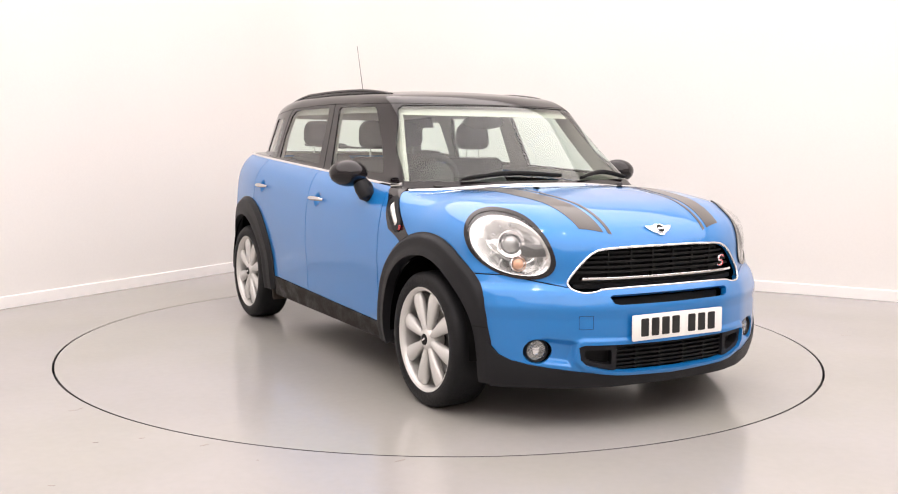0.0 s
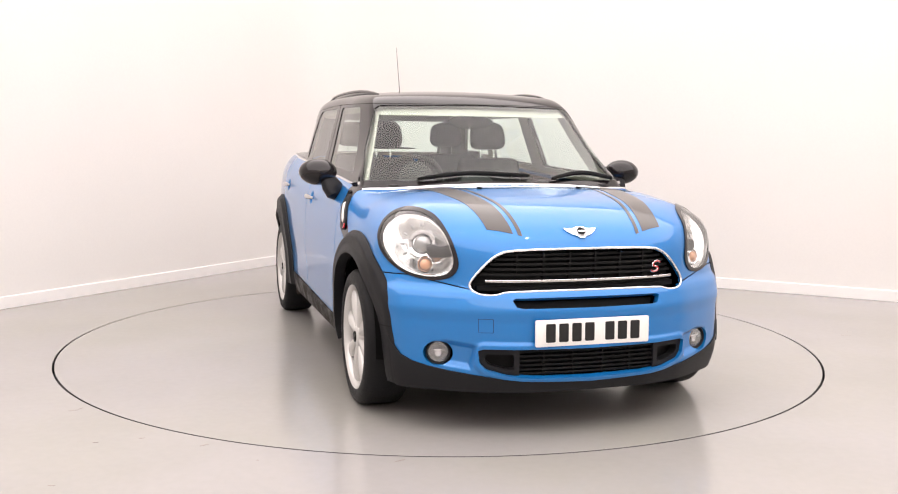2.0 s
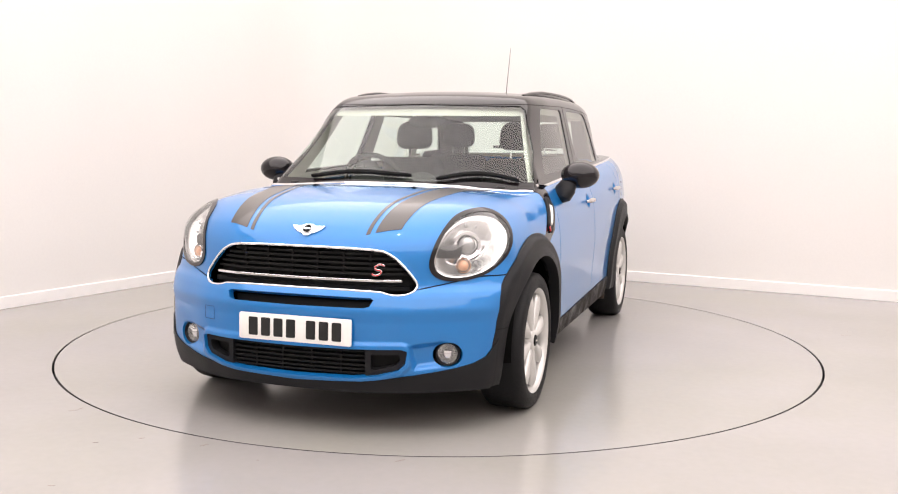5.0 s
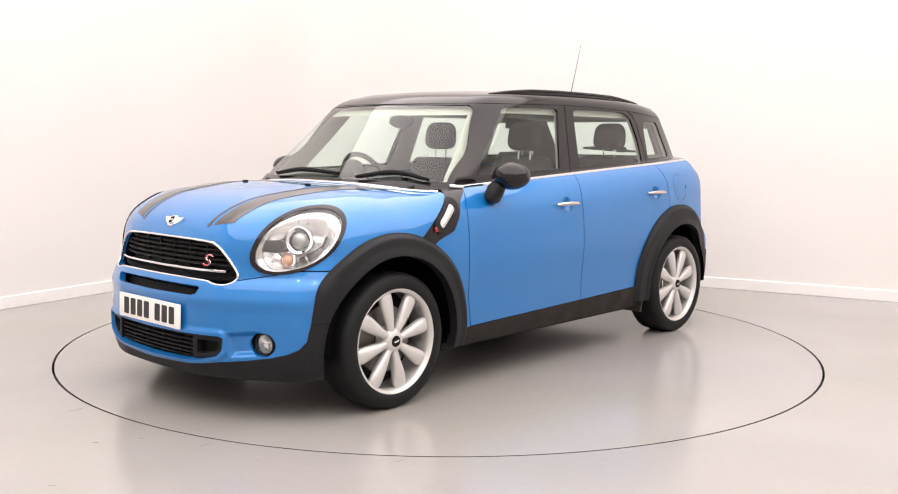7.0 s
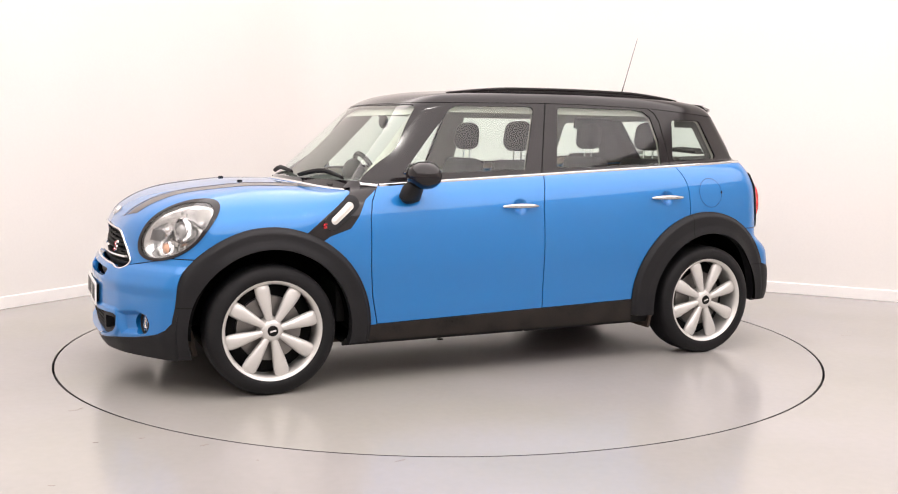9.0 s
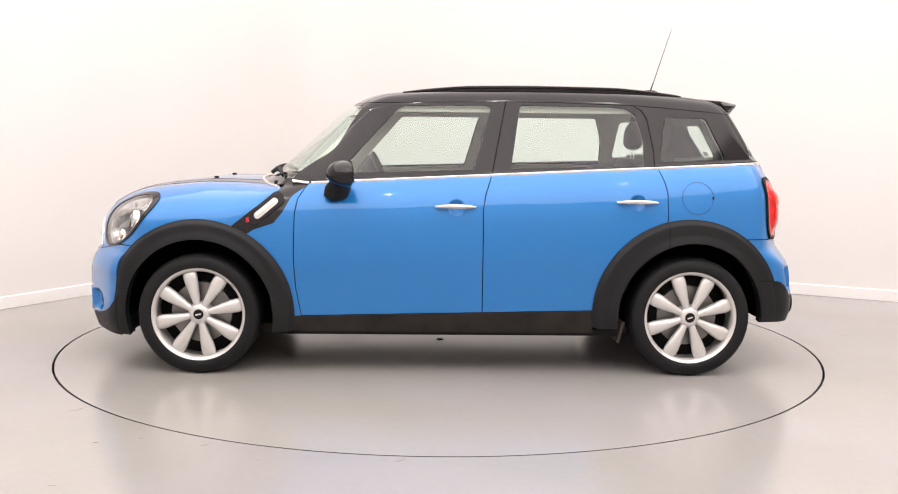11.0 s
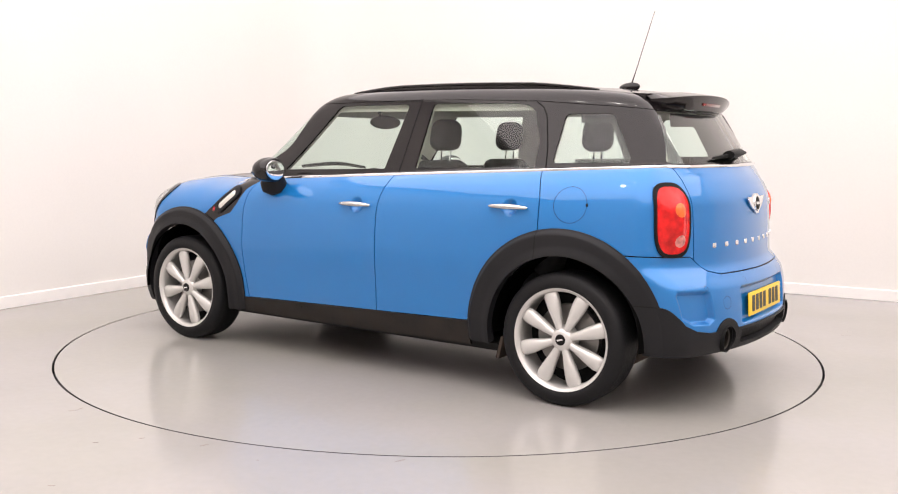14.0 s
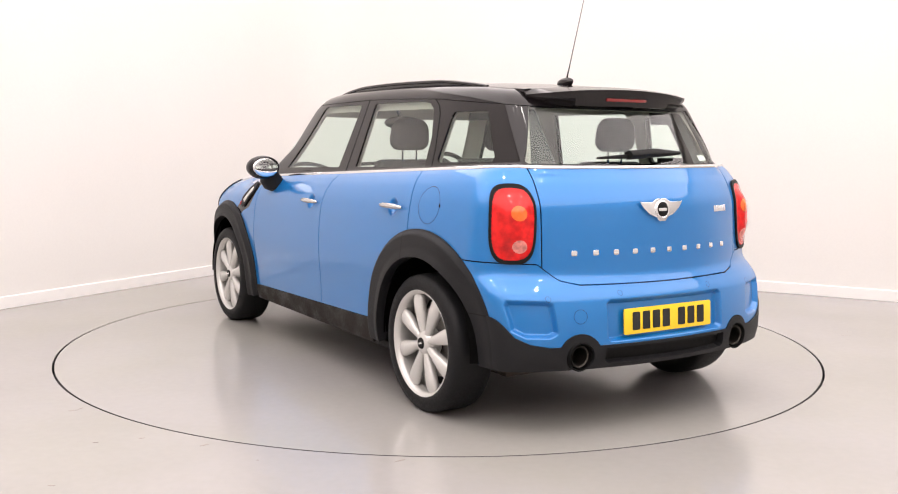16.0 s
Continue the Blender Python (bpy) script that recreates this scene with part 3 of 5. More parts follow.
FOG = both(lambda x, y, z: 0.052 - np.sqrt((np.abs(y) - FOG_Y) ** 2 + (z - FOG_Z) ** 2), AHEAD)


def blue_edge(x, y, z):
    """Above zero over the black skirt of the front bumper."""
    a = np.abs(y)
    return z - np.interp(a, [0.0, 0.30, 0.45, 0.58, 0.66, 0.72, 0.76, 0.79, 0.81, 0.9], [0.231, 0.245, 0.262, 0.280, 0.295, 0.312, 0.335, 0.385, 0.46, 0.62])


FOG_SCOOP = both(end_poly([(0.468, 0.398), (0.60, 0.415), (0.665, 0.400), (0.685, 0.352), (0.655, 0.305), (0.58, 0.292), (0.50, 0.282)]), AHEAD)


def front_form(x, y, z):
    """Scoops round the fog lamps, a lip round the lower grille, a ledge under the bonnet line."""
    lip = 0.010 * step(LOWER_GRILLE(x, y, z), -0.034, -0.012)
    scoop = -0.024 * step(FOG_SCOOP(x, y, z), 0.0, 0.030)
    ledge = 0.008 * step(z, 0.480, 0.545) * step(-z, -0.640, -0.600)
    return lip * step(np.abs(y), 0.52, 0.48) + scoop + ledge


# black strips added behind the panel gaps, standing in for the shade inside
for s_name, s_field in SIDES:
    for line in (DOOR_A, DOOR_B, DOOR_C):
        near = lambda x, y, z, ln=line: 0.022 - np.abs(x - np.interp(z, [t[1] for t in ln[::-1]], [t[0] for t in ln[::-1]]))
        skin_part("door_gap_shade", [s_field, near, above_sill, under_belt, outside(ARCH_F_OUT), outside(ARCH_R_OUT)], DARK, car, "black backing strip that stands in for shade in the door gap", -0.010, 0)
    skin_part("bonnet_gap_shade", [s_field, lambda x, y, z: 0.02 - np.abs(bumper_line(x, y, z)), AHEAD, outside(GRILLE_ZONE), outside(ARCH_F_OUT), outside(LAMP_ZONE)], DARK, car, "", -0.010, 0)
    skin_part("tailgate_gap_shade", [s_field, lambda x, y, z: 0.02 - np.abs(np.abs(y) - 0.582), lambda x, y, z: -1.5 - x, lambda x, y, z: rear_line(x, y, z) + 0.02, under_belt], DARK, car, "", -0.010, 0)
    skin_part("bumper_gap_shade", [s_field, lambda x, y, z: 0.02 - np.abs(rear_line(x, y, z)), lambda x, y, z: -1.5 - x, outside(ARCH_R_OUT)], DARK, car, "", -0.010, 0)
front_bumper = skin_part("front_bumper", [AHEAD, lambda x, y, z: -bumper_line(x, y, z) - GAP, outside(GRILLE_ZONE), outside(ARCH_F_OUT), outside(UPPER_SLOT), outside(LOWER_GRILLE), outside(FOG),
                                          blue_edge], BLUE, car, "bright blue front bumper", front_form, 0.03, fine=3)
skin_part("front_skirt", [lambda x, y, z: x - 1.28, lambda x, y, z: -blue_edge(x, y, z) - 0.001, lambda x, y, z: 0.62 - z, outside(ARCH_F_OUT, -0.02), lambda x, y, z: z - 0.19], PLASTIC, car,
          "black plastic lower skirt of the front bumper", lambda x, y, z: 0.004 + 0.005 * step(np.abs(y), 0.70, 0.80), 0.03)
tailgate = skin_part("tailgate", [lambda x, y, z: -1.3 - x, lambda x, y, z: rear_line(x, y, z) - GAP, lambda x, y, z: 0.582 - np.abs(y) - GAP, under_belt], BLUE, car)
ABAFT = lambda x, y, z: -1.45 - x
EXH_Y, EXH_Z = 0.470, 0.340


def rear_blue(x, y, z):
    """Above zero over the black diffuser of the rear bumper, which rises round each exhaust."""
    a = np.abs(y)
    base = np.interp(a, [0.0, 0.36, 0.60, 0.68, 0.74, 0.79, 0.9], [0.385, 0.385, 0.385, 0.40, 0.43, 0.50, 0.60])
    hump = EXH_Z + np.sqrt(np.maximum(0.098 ** 2 - (a - EXH_Y) ** 2, 0.0))
    return z - np.maximum(base, hump)


SCOOP_IN = both(end_poly([(0.580, 0.565), (0.600, 0.578), (0.765, 0.585), (0.775, 0.560), (0.755, 0.455), (0.70, 0.425), (0.60, 0.420), (0.565, 0.44)], 0.0), ABAFT)
PLATE_BAY = both(end_poly([(-0.1, 0.575), (0.325, 0.575), (0.345, 0.56), (0.345, 0.41), (0.33, 0.395), (-0.1, 0.395)]), ABAFT)


def bumper_form(x, y, z):
    a = np.abs(y)
    scoop = -0.028 * step(SCOOP_IN(x, y, z), 0.0, 0.018)
    bay = -0.028 * step(PLATE_BAY(x, y, z), 0.0, 0.015)
    return scoop + bay


rear_bumper = skin_part("rear_bumper", [ABAFT, lambda x, y, z: -rear_line(x, y, z) - GAP, outside(ARCH_R_OUT), rear_blue], BLUE, car, "bright blue rear bumper with side scoops", bumper_form, 0.03, fine=3)
EXH_HOLE = both(lambda x, y, z: 0.062 - np.sqrt((np.abs(y) - EXH_Y) ** 2 + (z - EXH_Z) ** 2), ABAFT)
REAR_SLOT = both(end_poly([(-0.1, 0.372), (0.355, 0.372), (0.355, 0.318), (0.34, 0.306), (-0.1, 0.300)]), ABAFT)
diffuser = skin_part("rear_diffuser", [lambda x, y, z: -1.30 - x, lambda x, y, z: -rear_blue(x, y, z) - 0.001, lambda x, y, z: z - 0.285, outside(ARCH_R_IN), outside(EXH_HOLE), outside(REAR_SLOT), lambda x, y, z: 0.62 - z],
                     PLASTIC, car, "black plastic rear diffuser", 0.005, 0.04, fine=2)
skin_part("diffuser_slot", [REAR_SLOT], DARK, diffuser, "", -0.03, 0)
skin_part("underbody", [lambda x, y, z: 0.23 - z, lambda x, y, z: x + 1.50, outside(ARCH_F_IN), outside(ARCH_R_IN)], DARK, car, "", -0.03)

# glasshouse
WIN_F = side_poly([(0.562, 1.060), (0.250, 1.405), (0.215, 1.424), (-0.235, 1.428), (-0.255, 1.415), (-0.160, 1.083)])
WIN_R = side_poly([(-0.360, 1.090), (-0.410, 1.418), (-0.425, 1.430), (-0.90, 1.427), (-0.985, 1.418), (-1.035, 1.385), (-1.075, 1.25), (-1.075, 1.112)])
WIN_Q = side_poly([(-1.165, 1.15), (-1.195, 1.358), (-1.210, 1.372), (-1.415, 1.372), (-1.435, 1.362), (-1.535, 1.165), (-1.525, 1.145), (-1.175, 1.135)])
SCREEN = lambda x, y, z: polygon_field([(0.0, 1.03), (0.725, 1.03), (0.712, 1.06), (0.700, 1.09), (0.580, 1.405), (0.55, 1.427), (0.0, 1.435), (-0.7, 1.43), (-0.7, 1.03)])(np.abs(y), z)
SCREEN_ZONE = both(SCREEN, lambda x, y, z: x - 0.30 - 0.10 * (1.43 - z) / 0.4 * (np.abs(y) / 0.6))
REAR_GLASS = both(end_poly([(-0.2, 1.142), (0.565, 1.142), (0.575, 1.155), (0.480, 1.40), (0.455, 1.43), (-0.2, 1.44)]), lambda x, y, z: -1.45 - x)


def drip(x, y, z):
    """Above zero on the roof panel over the door frames and windscreen."""
    line = np.interp(x, [-1.80, -1.62, -1.48, -1.05, -0.6, -0.29, 0.16, 0.45], [1.385, 1.392, 1.405, 1.436, 1.449, 1.450, 1.442, 1.438])
    return z - line


roof = skin_part("roof", [drip], BLACK, car, "gloss black roof panel")
surround = skin_part("window_surround", [above_belt, lambda x, y, z: -drip(x, y, z) - 0.003, lambda x, y, z: -cowl(x, y, z), outside(WIN_F), outside(WIN_R), outside(WIN_Q), outside(SCREEN_ZONE), outside(REAR_GLASS)],
                     BLACK, car, "gloss black window pillars and frames", fine=2)
for s_name, s_field in SIDES:
    for w_name, w in (("front_side_window", WIN_F), ("rear_side_window", WIN_R), ("quarter_window", WIN_Q)):
        skin_part(w_name, [s_field, above_belt, w, lambda x, y, z: np.abs(y) - 0.4], GLASS, car, "clear slightly green side window glass", -0.004, 0, fine=2)


def line_field(points, half):
    """Above zero within half of an open line in (x, z)."""
    pts = np.asarray(points, float)

    def field(x, y, z):
        p = np.stack([x, z], -1)
        d2 = np.full(x.shape, 1e9)
        for a, b in zip(pts, pts[1:]):
            e, w = b - a, p - a
            t = np.clip((w @ e) / (e @ e), 0, 1)
            d2 = np.minimum(d2, ((w - t[..., None] * e) ** 2).sum(-1))
        return half - np.sqrt(d2)
    return field


FRAME_B = line_field([(-0.256, 1.045), (-0.335, 1.452)], 0.0034)
FRAME_C = line_field([(-1.136, 1.08), (-1.128, 1.20), (-1.098, 1.36), (-1.072, 1.405), (-1.03, 1.432)], 0.0032)
for s_name, s_field in SIDES:
    for seam in (FRAME_B, FRAME_C):
        skin_part("door_frame_gap", [s_field, seam, above_belt, lambda x, y, z: np.abs(y) - 0.4], DARK, surround, "thin dark gap between the door frames", 0.0010, 0, fine=3)
skin_part("windscreen", [SCREEN_ZONE, above_belt], GLASS, car, "clear windscreen glass", -0.003, 0)
skin_part("rear_window", [REAR_GLASS], GLASS, car, "clear rear window glass", -0.003, 0)


# ---- wheels ----
def build_wheel(parent):
    w = new("wheel")
    w.parent = parent
    prof = [(0.236, -0.10), (0.262, -0.105), (0.300, -0.10), (0.314, -0.085), (TYRE_R, -0.06), (TYRE_R, 0.06), (0.314, 0.085), (0.300, 0.10), (0.270, 0.106), (0.252, 0.104), (0.244, 0.098), (0.236, 0.085)]
    v, f = revolve(prof, 72)
    part("tyre", raw_bm(v, f), RUBBER, w, "black low-profile tyre")
    v, f = revolve([(0.236, -0.08), (0.230, 0.0), (0.224, 0.070), (0.229, 0.088), (0.236, 0.096), (0.244, 0.100), (0.249, 0.095), (0.249, 0.08)], 72)
    part("rim", raw_bm(v, f), SILVER, w, "silver alloy wheel rim")
    spoke_r = [0.048, 0.062, 0.085, 0.115, 0.150, 0.180, 0.204, 0.220, 0.230, 0.235]
    spoke_w = [0.0165, 0.0185, 0.0215, 0.0265, 0.0325, 0.0365, 0.0380, 0.0350, 0.0260, 0.0100]
    spoke_h = [0.020, 0.021, 0.023, 0.025, 0.026, 0.025, 0.022, 0.018, 0.012, 0.004]
    for k in range(8):
        verts, faces, segs = [], [], 16
        for r, wd, h in zip(spoke_r, spoke_w, spoke_h):
            for j in range(segs):
                a = 2 * math.pi * j / segs
                verts.append((r, wd * math.cos(a), h * math.copysign(abs(math.sin(a)) ** 0.8, math.sin(a))))
        for i in range(len(spoke_r) - 1):
            faces += [(i * segs + j, i * segs + (j + 1) % segs, (i + 1) * segs + (j + 1) % segs, (i + 1) * segs + j) for j in range(segs)]
        faces += [tuple(range(segs))[::-1], tuple((len(spoke_r) - 1) * segs + j for j in range(segs))]
        bm = raw_bm(verts, faces)
        bm.transform(Matrix.Rotation(2 * math.pi * k / 8, 4, "Z") @ Matrix.Translation((0, 0, 0.066)))
        part("spoke", bm, SILVER, w)
    v, f = revolve([(0.0001, 0.092), (0.036, 0.092), (0.050, 0.084), (0.060, 0.066), (0.064, 0.02), (0.0001, 0.02)], 40)
    part("hub", raw_bm(v, f), SILVER, w)
    v, f = revolve([(0.06, 0.0), (0.20, -0.03), (0.232, -0.05)], 60)
    part("barrel_shadow_plate", raw_bm(v, f), DARK, w)
    v, f = revolve([(0.0001, 0.098), (0.024, 0.097), (0.027, 0.091)], 32)
    part("centre_cap", raw_bm(v, f), DARK, w, "black round centre cap")
    part("cap_mark", box_bm(0.030, 0.008, 0.002, Matrix.Translation((0, 0, 0.0980))), CHROME, w)
    v, f = revolve([(0.06, -0.02), (0.16, -0.02), (0.162, 0.0), (0.16, 0.012), (0.06, 0.012)], 48)
    part("brake_disc", raw_bm(v, f), material("brake_disc_steel", (0.25, 0.24, 0.23), 0.4, metal=0.9), w)
    return w


WHEEL_Y = 0.765
wheel = build_wheel(car)
wheel.matrix_basis = Matrix.Translation((AXLE_F, WHEEL_Y, HUB_Z)) @ Matrix.Rotation(radians(-90), 4, "X") @ Matrix.Rotation(radians(13), 4, "Z")
for x, y, rot in ((AXLE_R, WHEEL_Y, -90), (AXLE_F, -WHEEL_Y, 90), (AXLE_R, -WHEEL_Y, 90)):
    copy_thing(wheel, Matrix.Translation((x, y, HUB_Z)) @ Matrix.Rotation(radians(rot), 4, "X") @ Matrix.Rotation(radians(18 if x < 0 else 30), 4, "Z"))

# ---- DETAILS ----
LENS = glass("clear_lamp_lens", (0.96, 0.96, 0.96))
RED_LENS = material("red_lamp_lens", (0.58, 0.010, 0.010), 0.10, vary=0.30, vary_scale=26, spec=0.35)
RED_DEEP = material("deep_red_lens", (0.22, 0.008, 0.008), 0.15, coat=1.0)
ORANGE = material("orange_bulb", (0.72, 0.40, 0.25), 0.2, coat=0.6)
REFLECTOR = material("silvered_reflector", (0.66, 0.66, 0.65), 0.20, metal=0.85, vary=0.30, vary_scale=18)
BLADE = material("grey_lamp_blade", (0.085, 0.085, 0.085), 0.3, grain=0.05)
GREY_LENS = material("smoky_bulb_glass", (0.42, 0.425, 0.42), 0.10, metal=0.4, coat=1.0)
STRIPE = material("dark_grey_bonnet_stripe", (0.030, 0.024, 0.020), 0.35, coat=0.6, vary=0.1)
SEAT = material("charcoal_seat_cloth", (0.030, 0.030, 0.032), 0.85, grain=0.2, grain_scale=250, bump=0.2)
DASH = material("dark_grey_dashboard", (0.035, 0.034, 0.033), 0.6, grain=0.15, grain_scale=250)
PLATE_W = material("white_reflective_plate", (0.80, 0.79, 0.76), 0.35, grain=0.02)
PLATE_Y = material("yellow_reflective_plate", (0.86, 0.58, 0.02), 0.35, grain=0.02)
INK = material("black_plate_ink", (0.008, 0.008, 0.008), 0.4)
RUST = material("dusty_brown_underseal", (0.045, 0.032, 0.024), 0.85, grain=0.3, grain_scale=30)
MIRROR = material("mirror_glass", (0.9, 0.9, 0.9), 0.02, metal=1.0)
S_RED = material("red_enamel", (0.62, 0.02, 0.03), 0.25, coat=0.8)
TINT = material("greyed_white_lens", (0.72, 0.70, 0.66), 0.25, coat=0.8)


def meet(origin, way):
    p = cast(np.array([origin], float), np.array([way], float))
    n = gradient(p)[0]
    return Vector(p[0]), Vector(n)


def on_side(x, z, sign=1):
    return meet((x, 0, z), (0, sign, 0))


def on_front(y, z):
    return meet((1.0, y, z), (1, 0, 0))


def on_rear(y, z):
    return meet((-1.0, y, z), (-1, 0, 0))


def on_top(x, y):
    return meet((x, y, 0.75), (0, 0, 1))


def seat_frame(p, n, up=(0, 0, 1)):
    """A pose at p whose z axis is n and whose y axis is near up."""
    z = n.normalized()
    x = Vector(up).cross(z).normalized()
    y = z.cross(x)
    m = Matrix((x, y, z)).transposed().to_4x4()
    m.translation = p
    return m


def flat(points, thick, m=None, bevel=0.0):
    """A slab with the outline points, from z = 0 to thick."""
    bm = bmesh.new()
    face = bm.faces.new([bm.verts.new((x, y, 0)) for x, y in points])
    got = bmesh.ops.extrude_face_region(bm, geom=[face])
    bmesh.ops.translate(bm, verts=[g for g in got["geom"] if isinstance(g, bmesh.types.BMVert)], vec=(0, 0, thick))
    if bevel:
        top = [e for e in bm.edges if all(abs(v.co.z - thick) < 1e-6 for v in e.verts)]
        bmesh.ops.bevel(bm, geom=top, offset=bevel, segments=2, profile=0.5, affect="EDGES")
    if m is not None:
        bm.transform(m)
    return bm


def rounded_rect(w, h, r, n=5):
    pts = []
    for cx, cy, a0 in ((w / 2 - r, h / 2 - r, 0), (-w / 2 + r, h / 2 - r, 90), (-w / 2 + r, -h / 2 + r, 180), (w / 2 - r, -h / 2 + r, 270)):
        pts += [(cx + r * math.cos(radians(a0 + 90 * k / n)), cy + r * math.sin(radians(a0 + 90 * k / n))) for k in range(n + 1)]
    return pts


def tube(points, radius, segs=10, flatten=1.0, up=(0, 0, 1)):
    """A closed tube along points; radius a number or one for each point; flatten scales it along up."""
    pts = [Vector(p) for p in points]
    rads = radius if isinstance(radius, (list, tuple)) else [radius] * len(pts)
    verts, faces = [], []
    for i, p in enumerate(pts):
        d = (pts[min(i + 1, len(pts) - 1)] - pts[max(i - 1, 0)]).normalized()
        a = d.cross(Vector(up)).normalized()
        b = a.cross(d)
        for k in range(segs):
            t = 2 * math.pi * k / segs
            verts.append(p + a * (rads[i] * math.cos(t)) + b * (rads[i] * flatten * math.sin(t)))
    for i in range(len(pts) - 1):
        for k in range(segs):
            faces.append((i * segs + k, i * segs + (k + 1) % segs, (i + 1) * segs + (k + 1) % segs, (i + 1) * segs + k))
    faces.append(tuple(range(segs))[::-1])
    faces.append(tuple((len(pts) - 1) * segs + k for k in range(segs)))
    return raw_bm(verts, faces)


def ball(sx, sy, sz, m=None, u=20, v=14):
    bm = bmesh.new()
    bmesh.ops.create_uvsphere(bm, u_segments=u, v_segments=v, radius=1)
    bm.transform(Matrix.Diagonal((sx, sy, sz, 1)))
    if m is not None:
        bm.transform(m)
    return bm


def turned(profile, m, segs=32):
    v, f = revolve(profile, segs)
    bm = raw_bm(v, f)
    bm.transform(m)
    return bm


def shrink(fl, d):
    return lambda x, y, z: fl(x, y, z) - d


# ---- front: lamps, grille, plate ----
for sign, s_field in ((1, left), (-1, right)):
    lamp = skin_part("headlamp", [s_field, shrink(LAMP_ZONE, -0.003), outside(shrink(LAMP_ZONE, 0.012))], BLACK, car, "large rounded headlamp with black surround", 0.006, 0.05, fine=3)
    rim_in = shrink(LAMP_ZONE, 0.012)
    skin_part("reflector", [s_field, rim_in], REFLECTOR, lamp, "silvered reflector bowl", lambda x, y, z: -0.012 - 0.088 * step(LAMP_ZONE(x, y, z), 0.010, 0.070), 0, fine=2)
    skin_part("lens", [s_field, rim_in], LENS, lamp, "clear domed headlamp lens", lambda x, y, z: 0.004 + 0.012 * step(LAMP_ZONE(x, y, z), 0.015, 0.10), 0, fine=2)
    p, n = on_front(sign * 0.688, 0.820)
    aim = Vector((0.85, sign * 0.40, 0.12)).normalized()
    m = seat_frame(p - n * 0.088, aim)
    part("projector_ring", turned([(0.060, 0.0), (0.064, 0.018), (0.058, 0.030), (0.046, 0.024), (0.042, 0.012)], m), CHROME, lamp, "chrome projector ring")
    part("projector_lens", ball(0.038, 0.038, 0.026, m @ Matrix.Translation((0, 0, 0.010))), GREY_LENS, lamp, "smoky glass projector lens")
    for k in range(9):
        a = radians(-25 + 29 * k)
        part("reflector_dimple", ball(0.006, 0.012, 0.004, m @ Matrix.Rotation(a, 4, "Z") @ Matrix.Translation((0, 0.086, 0.018)), 10, 8), GREY_LENS, lamp)
    p, n = on_front(sign * 0.668, 0.716)
    m = seat_frame(p - n * 0.042, aim)
    part("indicator_ring", turned([(0.034, 0.0), (0.036, 0.012), (0.032, 0.022), (0.028, 0.014)], m), CHROME, lamp)
    part("indicator_bulb", ball(0.025, 0.025, 0.022, m @ Matrix.Translation((0, 0, 0.008))), ORANGE, lamp, "orange indicator bulb")
    p, n = on_front(sign * 0.592, 0.782)
    m = seat_frame(p - n * 0.036, aim)
    part("side_blade", flat([(-sign * 0.045, -0.030), (sign * 0.055, -0.034), (sign * 0.075, -0.020), (sign * 0.080, 0.012), (sign * 0.055, 0.024), (-sign * 0.045, 0.020), (-sign * 0.028, -0.006)], 0.012, m, 0.003), BLADE, lamp, "dark grey plastic blade")
    # fog lamp
    p, n = on_front(sign * FOG_Y, FOG_Z)
    m = seat_frame(p - n * 0.018, (n + Vector((1.6, 0, 0))).normalized())
    fog = part("fog_lamp", turned([(0.052, -0.05), (0.053, -0.008), (0.049, -0.003), (0.044, -0.008), (0.040, -0.05)], m), PLASTIC, car, "round clear fog lamp in a black ring")
    part("bowl", turned([(0.0001, -0.06), (0.025, -0.055), (0.042, -0.018)], m), REFLECTOR, fog)
    part("bulb_shield", flat([(-0.018, 0.012), (-0.010, -0.020), (0.010, -0.020), (0.018, 0.012)], 0.014, m @ Matrix.Translation((0, 0, -0.03)), 0.003), CHROME, fog)
    part("glass", ball(0.045, 0.045, 0.008, m @ Matrix.Translation((0, 0, -0.012))), LENS, fog)


def front_line(points, off):
    """Points (y, z) on the nose, set out by off."""
    org = np.array([(1.0, y, z) for y, z in points], float)
    p = cast(org, np.tile([1.0, 0, 0], (len(org), 1)))
    return [Vector(q) for q in p + gradient(p) * off]


def outline(points, step_len=0.012, rounds=2):
    """A closed outline, its corners cut round, with points at even steps."""
    pts = [Vector(p) for p in points]
    for _ in range(rounds):
        pts = [q for a, b in zip(pts, pts[1:] + pts[:1]) for q in (a.lerp(b, 0.22), a.lerp(b, 0.78))]
    res = []
    for a, b in zip(pts, pts[1:] + pts[:1]):
        n = max(1, int((b - a).length / step_len))
        res += [a.lerp(b, k / n) for k in range(n)]
    return res


def loop_tube(points, radius, up, segs=10):
    pts = [Vector(p) for p in points]
    n = len(pts)
    verts, faces = [], []
    for i, p in enumerate(pts):
        d = (pts[(i + 1) % n] - pts[i - 1]).normalized()
        a = d.cross(Vector(up)).normalized()
        b = a.cross(d)
        verts += [p + a * (radius * math.cos(2 * math.pi * k / segs)) + b * (radius * math.sin(2 * math.pi * k / segs)) for k in range(segs)]
    for i in range(n):
        j = (i + 1) % n
        faces += [(i * segs + k, i * segs + (k + 1) % segs, j * segs + (k + 1) % segs, j * segs + k) for k in range(segs)]
    return raw_bm(verts, faces)


